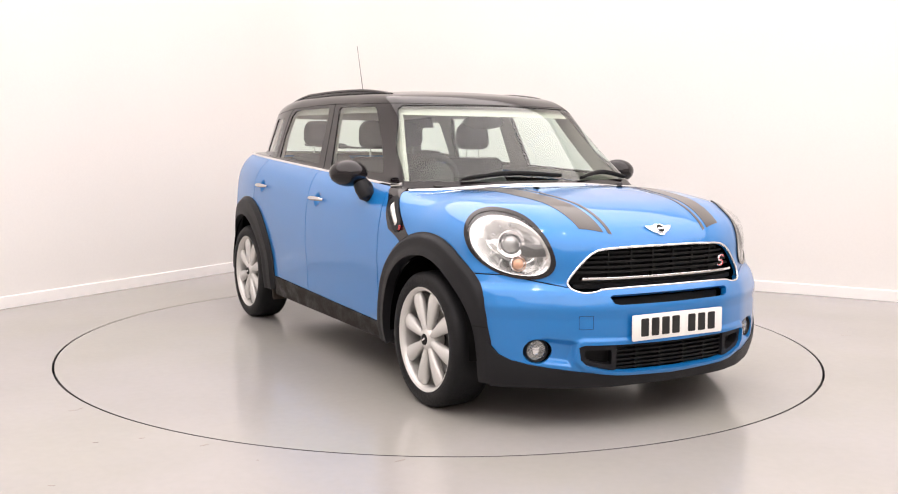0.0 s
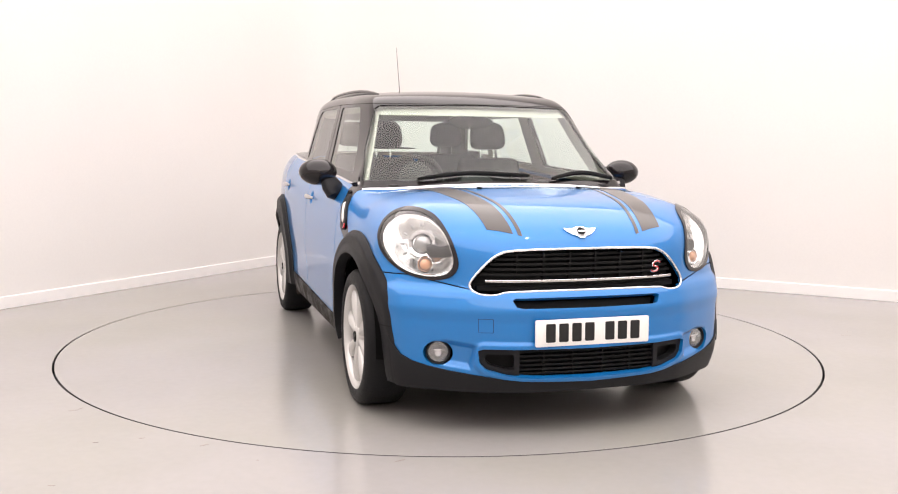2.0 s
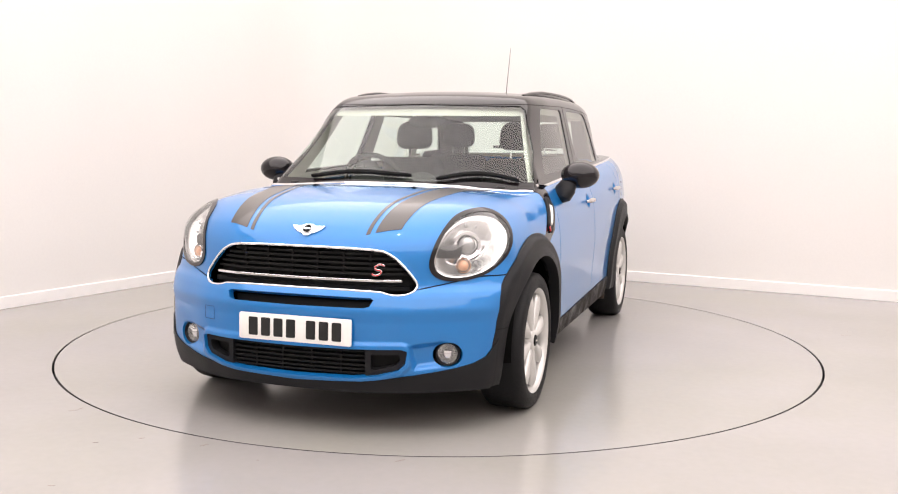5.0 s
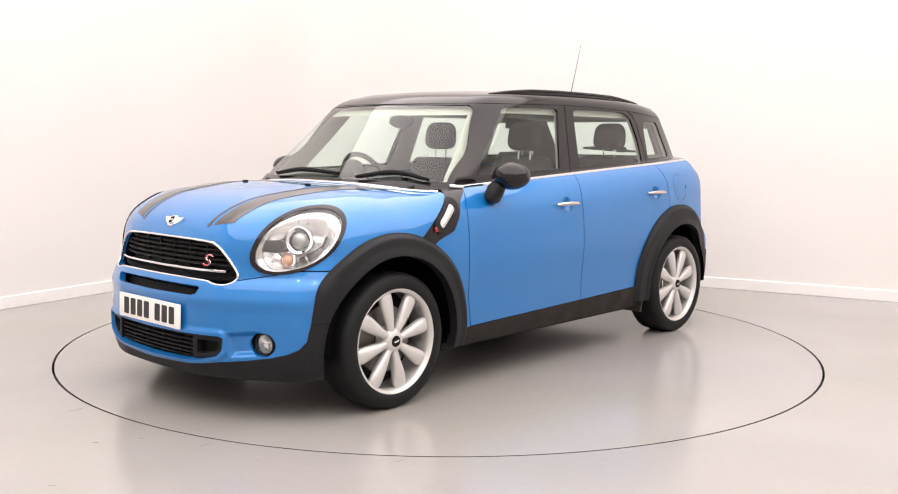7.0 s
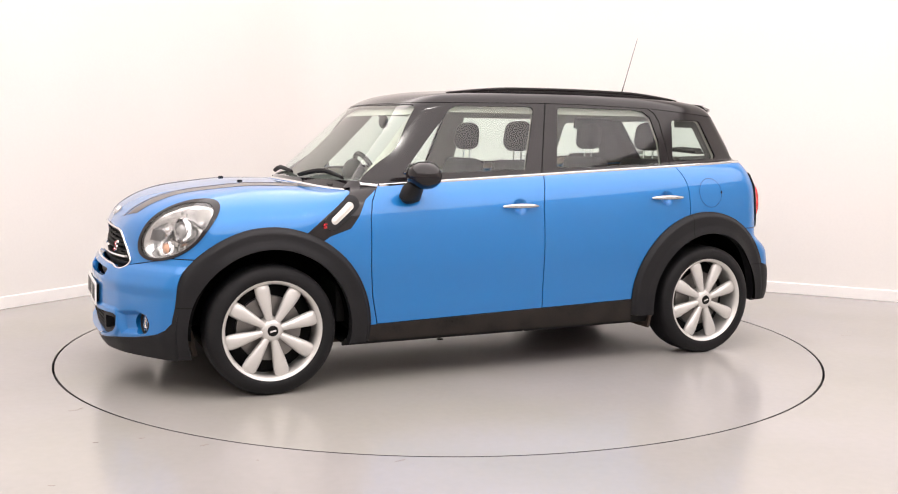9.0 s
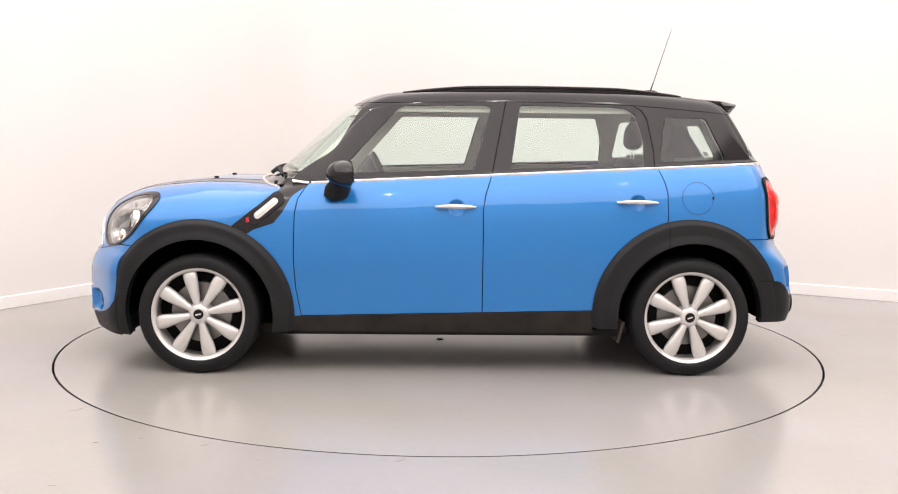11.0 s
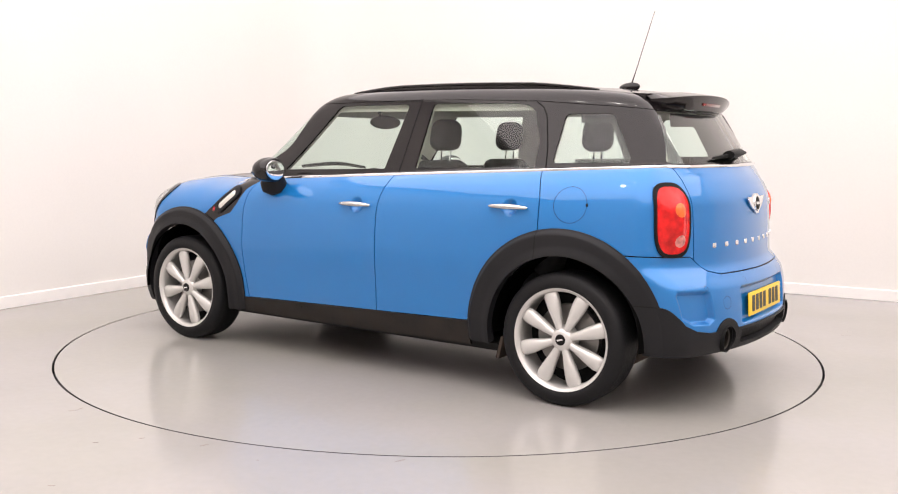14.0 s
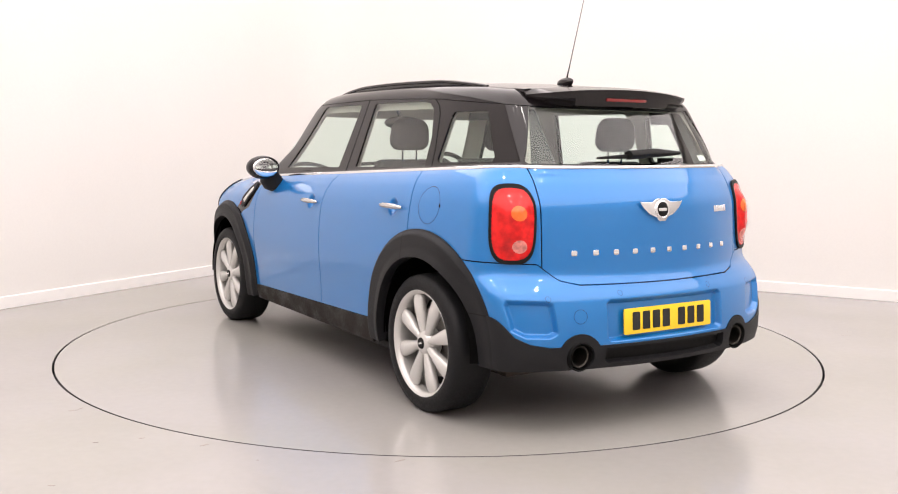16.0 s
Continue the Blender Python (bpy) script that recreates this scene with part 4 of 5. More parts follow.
def nose_bar(y0, y1, z0, h, depth, off, n=40):
    """A bar across the nose at height z0, h high and depth deep."""
    line = front_line([(y0 + (y1 - y0) * k / n, z0) for k in range(n + 1)], off)
    verts, faces = [], []
    for p in line:
        verts += [p + Vector((0, 0, h / 2 - 0.001)), p + Vector((-0.001, 0, h / 2)), p + Vector((-depth, 0, h / 2)), p + Vector((-depth, 0, -h / 2)), p + Vector((-0.001, 0, -h / 2)), p + Vector((0, 0, -h / 2 + 0.001))]
    for i in range(n):
        faces += [(i * 6 + k, i * 6 + (k + 1) % 6, (i + 1) * 6 + (k + 1) % 6, (i + 1) * 6 + k) for k in range(6)]
    faces += [tuple(range(6))[::-1], tuple(n * 6 + k for k in range(6))]
    return raw_bm(verts, faces)


GRILLE_HALF = [(0.33, 0.785), (0.40, 0.757), (0.455, 0.702), (0.500, 0.642), (0.490, 0.612), (0.455, 0.597), (0.40, 0.597), (0.345, 0.614)]
ring_pts = outline(GRILLE_HALF + [(-y, z) for y, z in GRILLE_HALF[::-1]], 0.012, 2)
grille_frame = part("grille_frame", loop_tube(front_line([(p.x, p.y) for p in ring_pts], 0.004), 0.0056, (1, 0, 0)), CHROME, car, "chrome frame of the black radiator grille")
GRILLE_IN = shrink(GRILLE_ZONE, -0.004)
skin_part("grille_backing", [GRILLE_IN], DARK, grille_frame, "black grille backing", -0.06, 0)
for z0 in (0.682, 0.704, 0.726, 0.748, 0.768):
    half = float(np.interp(z0, [0.64, 0.70, 0.755, 0.785], [0.49, 0.450, 0.395, 0.32])) - 0.008
    part("grille_slat", nose_bar(-half, half, z0, 0.0105, 0.03, -0.020), DARK, grille_frame)
part("grille_lower_bar", nose_bar(-0.47, 0.47, 0.630, 0.020, 0.03, -0.024), DARK, grille_frame)
part("grille_bar", nose_bar(-0.435, 0.435, 0.655, 0.0105, 0.02, 0.002), CHROME, grille_frame, "thin chrome bar across the grille")
for y0 in (-0.30, -0.18, -0.06, 0.06, 0.18, 0.30):
    part("grille_strut", nose_bar(y0 - 0.004, y0 + 0.004, 0.722, 0.110, 0.02, -0.026, 2), DARK, grille_frame)
# small red letter-shaped emblem
p, n = on_front(0.341, 0.700)
curve = []
for k in range(15):
    a = radians(20 + 230 * k / 14)
    curve.append((0.018 * math.cos(a), 0.0115 + 0.0115 * math.sin(a)))
for k in range(1, 15):
    a = radians(70 - 230 * k / 14)
    curve.append((0.018 * math.cos(a), -0.0115 + 0.0115 * math.sin(a)))
m = seat_frame(p + n * 0.006, n)
pts = [m @ Vector((x + 0.5 * y, y, 0)) for x, y in curve]
emblem = part("emblem", tube(pts, 0.0050, 8, 1.0, n), CHROME, grille_frame, "small red and chrome emblem")
part("enamel", tube([q + n * 0.0026 for q in pts], 0.0032, 8, 1.0, n), S_RED, emblem)

slot = skin_part("intake_slot", [UPPER_SLOT], DARK, front_bumper, "narrow black air intake", -0.045, 0)
mesh_back = skin_part("lower_grille", [LOWER_GRILLE], DARK, front_bumper, "black lower grille mesh", -0.05, 0)
for k in range(6):
    z0 = 0.268 + 0.0195 * k
    part("grille_slat", nose_bar(-0.315, 0.315, z0, 0.0085, 0.02, -0.018), DARK, mesh_back)
for y0 in (-0.2, -0.07, 0.07, 0.2):
    part("grille_strut", nose_bar(y0 - 0.004, y0 + 0.004, 0.315, 0.11, 0.02, -0.024, 2), DARK, mesh_back)
for s_field in (left, right):
    DUCT = both(end_poly([(0.325, 0.364), (0.462, 0.366), (0.460, 0.325), (0.44, 0.302), (0.37, 0.282), (0.325, 0.278)]), AHEAD)
    skin_part("brake_duct", [s_field, both(LOWER_GRILLE, lambda x, y, z: np.abs(y) - 0.312), outside(shrink(DUCT, 0.010))], PLASTIC, mesh_back, "black plastic brake duct frame", -0.006, 0.04)
# towing-eye cover
EYE = both(lambda x, y, z: polygon_field([(-0.478, 0.505), (-0.418, 0.505), (-0.418, 0.447), (-0.478, 0.447)])(y, z), AHEAD)
skin_part("towing_cover", [shrink(EYE, 0.0), outside(shrink(EYE, 0.0016))], DARK, front_bumper, "", lambda x, y, z: front_form(x, y, z) + 0.0008, 0, fine=3)


def plate(parent_m, w, h, mat, name, label):
    """A number plate slab with plain dark bars where its characters stand."""
    pl = part(name, flat(rounded_rect(w, h, 0.008), 0.006, parent_m, 0.001), mat, car, label)
    x = -0.5 * w + 0.068
    for k in range(7):
        if k == 4:
            x += 0.034
        part("character_bar", flat(rounded_rect(0.043, 0.078, 0.005, 2), 0.0012, parent_m @ Matrix.Translation((x, 0, 0.0061))), INK, pl)
        x += 0.059
    return pl


m = seat_frame(Vector((2.034, 0.004, 0.447)), Vector((1, 0, 0.03)))
plate(m, 0.522, 0.112, PLATE_W, "front_number_plate", "white number plate with dark characters")
part("plate_holder", box_bm(0.03, 0.44, 0.09, Matrix.Translation((2.018, 0.004, 0.447)), 0.004), DARK, car)


def winged_badge(m, size, parent):
    wings = part("winged_badge", flat([(-0.5 * size, 0.14 * size), (-0.22 * size, 0.13 * size), (-0.10 * size, 0.19 * size), (0.10 * size, 0.19 * size), (0.22 * size, 0.13 * size), (0.5 * size, 0.14 * size),
                                       (0.42 * size, 0.03 * size), (0.28 * size, -0.08 * size), (0.14 * size, -0.13 * size), (0.07 * size, -0.20 * size), (-0.07 * size, -0.20 * size), (-0.14 * size, -0.13 * size),
                                       (-0.28 * size, -0.08 * size), (-0.42 * size, 0.03 * size)], 0.007, m, 0.002), CHROME, parent, "chrome winged badge with a black disc")
    part("disc", turned([(0.0001, 0.0125), (0.125 * size, 0.0120), (0.128 * size, 0.0115)], m), DARK, wings)
    part("disc_ring", turned([(0.127 * size, 0.0), (0.127 * size, 0.0125), (0.140 * size, 0.0135), (0.160 * size, 0.011), (0.165 * size, 0.0)], m), CHROME, wings)
    part("disc_bar", flat(rounded_rect(0.20 * size, 0.05 * size, 0.003, 2), 0.002, m @ Matrix.Translation((0, 0, 0.0118))), CHROME, wings)
    return wings


p, n = on_front(0, 0.850)
winged_badge(seat_frame(p, n), 0.155, bonnet)

# bonnet stripes, washer jets, rear edge strip
for sign, s_field in ((1, left), (-1, right)):
    def stripe(y0, y1, g0, g1):
        return [s_field, lambda x, y, z: np.abs(y) - (y0 + (1.85 - x) * g0), lambda x, y, z: (y1 + (1.85 - x) * g1) - np.abs(y), lambda x, y, z: 1.862 - (np.abs(y) - 0.36) * 0.35 - x, lambda x, y, z: cowl(x, y, z) - 0.02, lambda x, y, z: z - 0.83]
    skin_part("bonnet_stripe", stripe(0.308, 0.408, 0.108, 0.147), STRIPE, bonnet, "dark grey stripe along the bonnet", 0.0016, 0.001, fine=2)
    skin_part("bonnet_pinstripe", stripe(0.271, 0.288, 0.100, 0.103), STRIPE, bonnet, "thin dark grey stripe beside the wide one", 0.0016, 0.001, fine=2)
    p, n = on_top(1.305, sign * 0.258)
    jet = part("washer_jet", box_bm(0.026, 0.020, 0.012, Matrix.Translation(p + Vector((0, 0, 0.004))), 0.004), DARK, bonnet, "small black washer jet")


def cowl_point(y, lift=0.0):
    x = 1.056 - 0.33 * y * y
    p, n = on_top(x, y)
    return p + Vector((0, 0, lift))


ys = np.linspace(-0.735, 0.735, 41)
part("screen_strip", tube([cowl_point(y, 0.003) for y in ys], 0.0085, 8), CHROME, car, "bright strip along the foot of the windscreen")
for sign in (1, -1):
    xs = np.linspace(0.70, -1.72, 50)
    pts = []
    for x in xs:
        p, n = on_side(x, belt(x), sign)
        pts.append(p + n * 0.002)
    part("waist_strip", tube(pts, 0.0080, 8, 0.55, (0, sign, 0)), CHROME, car, "bright strip along the waistline")
    p0, n0 = on_side(0.80, 1.012, sign)
    part("waist_strip", tube([p0 + n0 * 0.004, on_side(0.712, 1.004, sign)[0] + n0 * 0.004], 0.0095, 8), CHROME, car)
pts = [on_rear(y, 1.129)[0] + Vector((-0.002, 0, 0)) for y in np.linspace(-0.60, 0.60, 31)]
part("tailgate_strip", tube(pts, 0.0085, 8), CHROME, tailgate, "bright strip under the rear window")

# ---- flanks: arches' liners, handles, mirrors, vents, filler cap ----
for ax, hz in ((AXLE_F, 0.318), (AXLE_R, 0.325)):
    for sign in (1, -1):
        verts, faces = [], []
        segs = 40
        for k in range(segs + 1):
            a = radians(-4 + 188 * k / segs)
            for r, y in ((0.385, 0.845), (0.400, 0.80), (0.405, 0.48), (0.02, 0.47)):
                verts.append((ax + r * math.cos(a), sign * y, hz + r * math.sin(a)))
        for k in range(segs):
            for i in range(3):
                faces.append((k * 4 + i, (k + 1) * 4 + i, (k + 1) * 4 + i + 1, k * 4 + i + 1))
        part("wheel_arch_liner", raw_bm(verts, faces), LINER, car, "black wheel arch liner")


def door_handle(x0, x1, z, sign, parent):
    pts, rads = [], []
    for k in range(13):
        t = k / 12
        p, n = on_side(x0 + (x1 - x0) * t, z, sign)
        pts.append(p + n * (0.010 + 0.018 * math.sin(math.pi * t) ** 0.6))
        rads.append(0.004 + 0.0095 * math.sin(math.pi * min(max(t, 0.02), 0.98)) ** 0.5)
    part("door_handle", tube(pts, rads, 12, 1.0), SATIN, parent, "satin chrome door handle bar")
    fl = CUP_F if x0 > -0.5 else CUP_R
    s_field = left if sign > 0 else right
    skin_part("handle_recess", [s_field, fl], BLUE, parent, "blue scooped handle recess", lambda x, y, z: -0.024 * step(fl(x, y, z), -0.001, 0.034), 0, fine=3)


MIRROR_XYZ = (0.512, 0.902, 1.062)
for sign, s_field in ((1, left), (-1, right)):
    doors = [o for o in car.children if o.name.startswith("front_door") and (o.data.vertices[0].co.y > 0) == (sign > 0)]
    rear_doors = [o for o in car.children if o.name.startswith("rear_door") and (o.data.vertices[0].co.y > 0) == (sign > 0)]
    quarters = [o for o in car.children if o.name.startswith("rear_quarter") and (o.data.vertices[0].co.y > 0) == (sign > 0)]
    scuttles = [o for o in car.children if o.name.startswith("side_scuttle") and (o.data.vertices[0].co.y > 0) == (sign > 0)]
    door_handle(*HANDLE_F, sign, doors[0])
    door_handle(*HANDLE_R, sign, rear_doors[0])
    # mirror
    cx, cy, cz = MIRROR_XYZ
    bm = ball(0.096, 0.102, 0.071, None, 28, 18)
    for v in bm.verts:
        if v.co.x < -0.036:
            v.co.x = -0.036 + (v.co.x + 0.036) * 0.12
    bm.transform(Matrix.Translation((cx, sign * cy, cz)) @ Matrix.Rotation(sign * radians(8), 4, "Z"))
    mirror = part("door_mirror", bm, BLACK, car, "rounded gloss black door mirror")
    part("mirror_glass", ball(0.006, 0.084, 0.055, Matrix.Translation((cx - 0.043, sign * cy, cz)) @ Matrix.Rotation(sign * radians(8), 4, "Z") @ Matrix.Rotation(radians(4), 4, "Y")), MIRROR, mirror, "mirror glass")
    part("mirror_foot", tube([(0.566, sign * 0.806, 0.925), (0.562, sign * 0.818, 0.945), (0.552, sign * 0.832, 0.985), (0.535, sign * 0.850, 1.022), (0.520, sign * 0.872, 1.045)], [0.036, 0.070, 0.076, 0.060, 0.046], 16, 0.62), PLASTIC, mirror, "black plastic mirror foot")
    # side indicator in the scuttle
    px, pz, ang = 0.925, 0.874, math.atan2(0.923 - 0.827, 0.868 - 0.985)
    ca, sa = math.cos(ang), math.sin(ang)

    def pill(x, y, z, half=0.074, rad=0.0185):
        u, v = (x - px) * ca + (z - pz) * sa, -(x - px) * sa + (z - pz) * ca
        return rad - np.sqrt(np.maximum(np.abs(u) - half + rad, 0) ** 2 + v ** 2)
    FRAME = lambda x, y, z: pill(x, y, z, 0.108, 0.036)
    skin_part("indicator_frame", [s_field, FRAME, under_belt, outside(pill)], PLASTIC, scuttles[0], "raised black indicator frame", 0.010, 0.02, fine=3)
    skin_part("side_indicator", [s_field, pill], TINT, scuttles[0], "white side indicator lens", lambda x, y, z: 0.006 + 0.010 * step(pill(x, y, z), 0.0, 0.02), 0.01, fine=3)
    p, n = on_side(1.018, 0.815, sign)
    me_ = seat_frame(p + n * 0.009, n)
    part("emblem", tube([me_ @ Vector((ex * 0.42 + 0.1 * ey, ey * 0.42, 0)) for ex, ey in curve], 0.0032, 6, 1.0, n), S_RED, scuttles[0], "small red emblem")
    # door seal lines of the filler cap
    if sign > 0:
        ring = lambda x, y, z: np.sqrt((x + 1.337) ** 2 + (z - 0.948) ** 2)
        skin_part("filler_cap", [s_field, lambda x, y, z: 0.0842 - ring(x, y, z), lambda x, y, z: ring(x, y, z) - 0.0822], DARK, quarters[0], "round fuel filler flap seam", 0.0008, 0, fine=3)
        p, n = on_side(-1.420, 0.950, sign)
        part("filler_notch", ball(0.006, 0.003, 0.009, Matrix.Translation(p)), DARK, quarters[0])
    # roof rail: a low bar on a thin foot that runs its whole length
    verts, faces, n_rail = [], [], 49
    for k in range(n_rail):
        t = k / (n_rail - 1)
        x = 0.225 - 1.535 * t
        y = 0.508 + 0.028 * math.sin(math.pi * t)
        p, n = on_top(x, sign * y)
        lift = 0.020 * min(1.0, 1.5 * math.sin(math.pi * t)) ** 0.8 if 0 < t < 1 else 0.0
        half = 0.008 + 0.006 * min(1.0, 8 * min(t, 1 - t))
        for dy, dz in ((-0.45, -0.006), (-0.45, max(lift - 0.012, 0.0)), (-1.0, max(lift - 0.009, 0.0)), (-1.0, lift), (-0.5, lift + 0.004), (0.5, lift + 0.004), (1.0, lift), (1.0, max(lift - 0.009, 0.0)), (0.45, max(lift - 0.012, 0.0)), (0.45, -0.006)):
            verts.append((p.x, p.y + dy * half, p.z + dz + 0.001))
    for k in range(n_rail - 1):
        faces += [(k * 10 + i, k * 10 + (i + 1) % 10, (k + 1) * 10 + (i + 1) % 10, (k + 1) * 10 + i) for i in range(10)]
    faces += [tuple(range(10))[::-1], tuple((n_rail - 1) * 10 + i for i in range(10))]
    part("roof_rail", raw_bm(verts, faces), BLACK, car, "black roof rail")

# ---- roof: aerial, spoiler ----
p, n = on_top(-1.245, 0)
part("aerial_base", ball(0.060, 0.022, 0.026, Matrix.Translation(p + Vector((0, 0, 0.010))) @ Matrix.Rotation(radians(6), 4, "Y")), BLACK, roof, "black aerial foot")
part("aerial_rod", tube([p + Vector((-0.010, 0, 0.025)), p + Vector((-0.030, 0, 0.085)), Vector((-1.372, 0, 1.915))], [0.005, 0.0024, 0.0014], 8, 1.0, (0, 1, 0)), PLASTIC, roof, "thin black aerial rod")
verts, faces = [], []
N_Y, ROWS = 33, 6
for k in range(N_Y):
    y = -0.475 + 0.95 * k / (N_Y - 1)
    edge = abs(y) / 0.475
    root = -1.47
    tip = -1.712 + 0.085 * edge ** 2.2 + 0.10 * max(0, edge - 0.9) / 0.1 * 0.6
    zr = on_top(root, y)[0].z
    zt = 1.474 - 0.13 * y * y
    deep = 0.055 * (1 - edge ** 3)
    prof = [(root, zr + 0.002), (root - 0.08, zr - 0.004), ((root + tip) / 2 - 0.02, (zr + zt) / 2 + 0.006), (tip, zt), (tip + 0.003, zt - 0.012), (tip + 0.030, zt - 0.020 - deep), (-1.585, zt - 0.034 - deep)]
    verts += [(x, y, z) for x, z in prof]
n7 = 7
for k in range(N_Y - 1):
    for i in range(n7 - 1):
        faces.append((k * n7 + i, (k + 1) * n7 + i, (k + 1) * n7 + i + 1, k * n7 + i + 1))
faces.append(tuple(range(n7)))
faces.append(tuple((N_Y - 1) * n7 + i for i in range(n7))[::-1])
spoiler = part("roof_spoiler", raw_bm(verts, faces), BLACK, car, "gloss black roof spoiler over the rear window", angle=50)
part("brake_light", box_bm(0.010, 0.24, 0.014, Matrix.Translation((-1.694, 0, 1.428)) @ Matrix.Rotation(radians(-24), 4, "Y"), 0.003), RED_DEEP, spoiler, "dark red high brake light")

# ---- rear: lamps, badge, plate, wiper, exhausts ----
for sign, s_field in ((1, left), (-1, right)):
    tail = skin_part("tail_lamp", [s_field, shrink(TAIL_ZONE, -0.003), outside(shrink(TAIL_ZONE, 0.007))], DARK, car, "upright red tail lamp with black surround", 0.010, 0.05, fine=3)
    tin = shrink(TAIL_ZONE, 0.006)
    lens = skin_part("lens", [s_field, tin], RED_LENS, tail, "red tail lamp lens", lambda x, y, z: 0.010 + 0.024 * step(TAIL_ZONE(x, y, z), 0.012, 0.06), 0.02, fine=3)
    for zc, mat, rad, lab in ((0.935, ORANGE, 0.030, "orange indicator spot"), (0.798, GREY_LENS, 0.028, "clear reversing lamp")):
        fl = both(lambda x, y, z: rad - np.sqrt((np.abs(y) - 0.668) ** 2 + (z - zc) ** 2), TAIL_ZONE)
        spot = skin_part("lamp_spot", [s_field, fl], material("amber_red_lens", (0.80, 0.13, 0.02), 0.15, vary=0.3, vary_scale=30) if mat is ORANGE else material("pink_clear_lens", (0.60, 0.20, 0.17), 0.15, vary=0.4, vary_scale=40), lens, lab, lambda x, y, z: 0.0112 + 0.024 * step(TAIL_ZONE(x, y, z), 0.012, 0.06) + 0.003 * step(fl(x, y, z), 0, 0.02), 0.004, fine=3)
    # exhaust
    p, n = on_rear(sign * EXH_Y, EXH_Z)
    m = seat_frame(p + Vector((0.0, 0, 0)), Vector((-1, 0, -0.05)))
    v, f = revolve([(0.062, -0.06), (0.062, 0.004), (0.058, 0.004), (0.056, -0.06)], 32)
    hb = raw_bm(v, f)
    hb.transform(m)
    part("exhaust_hole", hb, DARK, diffuser)
    pipe = turned([(0.0001, -0.10), (0.040, -0.10), (0.040, -0.008), (0.046, -0.004), (0.048, -0.01), (0.048, -0.12)], m)
    part("exhaust_pipe", pipe, material("dark_steel", (0.045, 0.04, 0.035), 0.45, metal=0.8), diffuser, "dark steel exhaust pipe")
p, n = on_rear(0, 0.944)
winged_badge(seat_frame(p + n * 0.004, n), 0.255, tailgate)
for k in range(10):
    y = 0.447 - 0.0992 * k
    p, n = on_rear(y, 0.768)
    part("letter_bar", flat(rounded_rect(0.028, 0.023, 0.005, 2), 0.004, seat_frame(p, n), 0.001), CHROME, tailgate)
for k in range(6):
    y = -0.385 - 0.019 * k
    p, n = on_rear(y, 0.935)
    part("letter_bar", flat(rounded_rect(0.014, 0.030, 0.004, 2), 0.004, seat_frame(p, n), 0.001), CHROME, tailgate)
m = seat_frame(Vector((-2.001, -0.002, 0.474)), Vector((-1, 0, 0.06)))
plate(m, 0.522, 0.112, PLATE_Y, "rear_number_plate", "yellow number plate with dark characters")
part("plate_holder", box_bm(0.03, 0.44, 0.09, Matrix.Translation((-1.984, -0.002, 0.474)), 0.004), DARK, car)
ring = lambda x, y, z: np.sqrt((y - 0.47) ** 2 + (z - 0.51) ** 2)
skin_part("towing_cover", [lambda x, y, z: -1.4 - x, lambda x, y, z: 0.0302 - ring(x, y, z), lambda x, y, z: ring(x, y, z) - 0.0288], DARK, rear_bumper, "", 0.0006, 0, fine=3)
for sy, sz in ((0.60, 0.585), (0.265, 0.598), (-0.265, 0.598), (-0.60, 0.585)):
    dot = lambda x, y, z: np.sqrt((y - sy) ** 2 + (z - sz) ** 2)
    skin_part("parking_sensor", [lambda x, y, z: -1.4 - x, lambda x, y, z: 0.0116 - dot(x, y, z), lambda x, y, z: dot(x, y, z) - 0.0106], DARK, rear_bumper, "seam of a round parking sensor", 0.0006, 0, fine=4)
p0, n0 = on_rear(0.10, 1.165)
p1, n1 = on_rear(-0.24, 1.180)
wp = part("rear_wiper", tube([p0 + n0 * 0.03, (p0 + p1) / 2 + n0 * 0.035, p1 + n1 * 0.02], [0.030, 0.030, 0.012], 10, 0.7), DARK, tailgate, "black rear wiper")
p2, n2 = on_rear(0.26, 1.160)
part("blade", tube([p0 + n0 * 0.02, p2 + n2 * 0.014], [0.010, 0.005], 8), DARK, wp)

# windscreen wipers
for pts in ([(-0.46, 1.030), (-0.30, 1.050), (-0.187, 1.060), (0.0, 1.052), (0.122, 1.046)], [(0.254, 1.032), (0.35, 1.050), (0.459, 1.062), (0.56, 1.048), (0.655, 1.030)]):
    way = []
    for _ in range(2):
        mid = [((a[0] + b[0]) / 2, (a[1] + b[1]) / 2) for a, b in zip(pts, pts[1:])]
        pts = [pts[0]] + [q for pair in zip(mid, [((m0[0] + m1[0]) / 2 * 0.5 + c[0] * 0.5, (m0[1] + m1[1]) / 2 * 0.5 + c[1] * 0.5) for m0, m1, c in zip(mid, mid[1:], pts[1:-1])] + [None]) for q in pair if q] + [pts[-1]]
    for y, z in pts:
        p, n = meet((0.3, y, z), (1, 0, 0))
        way.append(p + n * 0.020)
    wiper = part("windscreen_wiper", tube(way, [0.007 + 0.006 * math.sin(math.pi * k / (len(way) - 1)) for k in range(len(way))], 8), DARK, car, "black windscreen wiper")
    part("blade", tube([q - Vector((0, 0, 0.008)) - Vector((0.006, 0, 0)) for q in way], 0.005, 6), RUBBER, wiper)

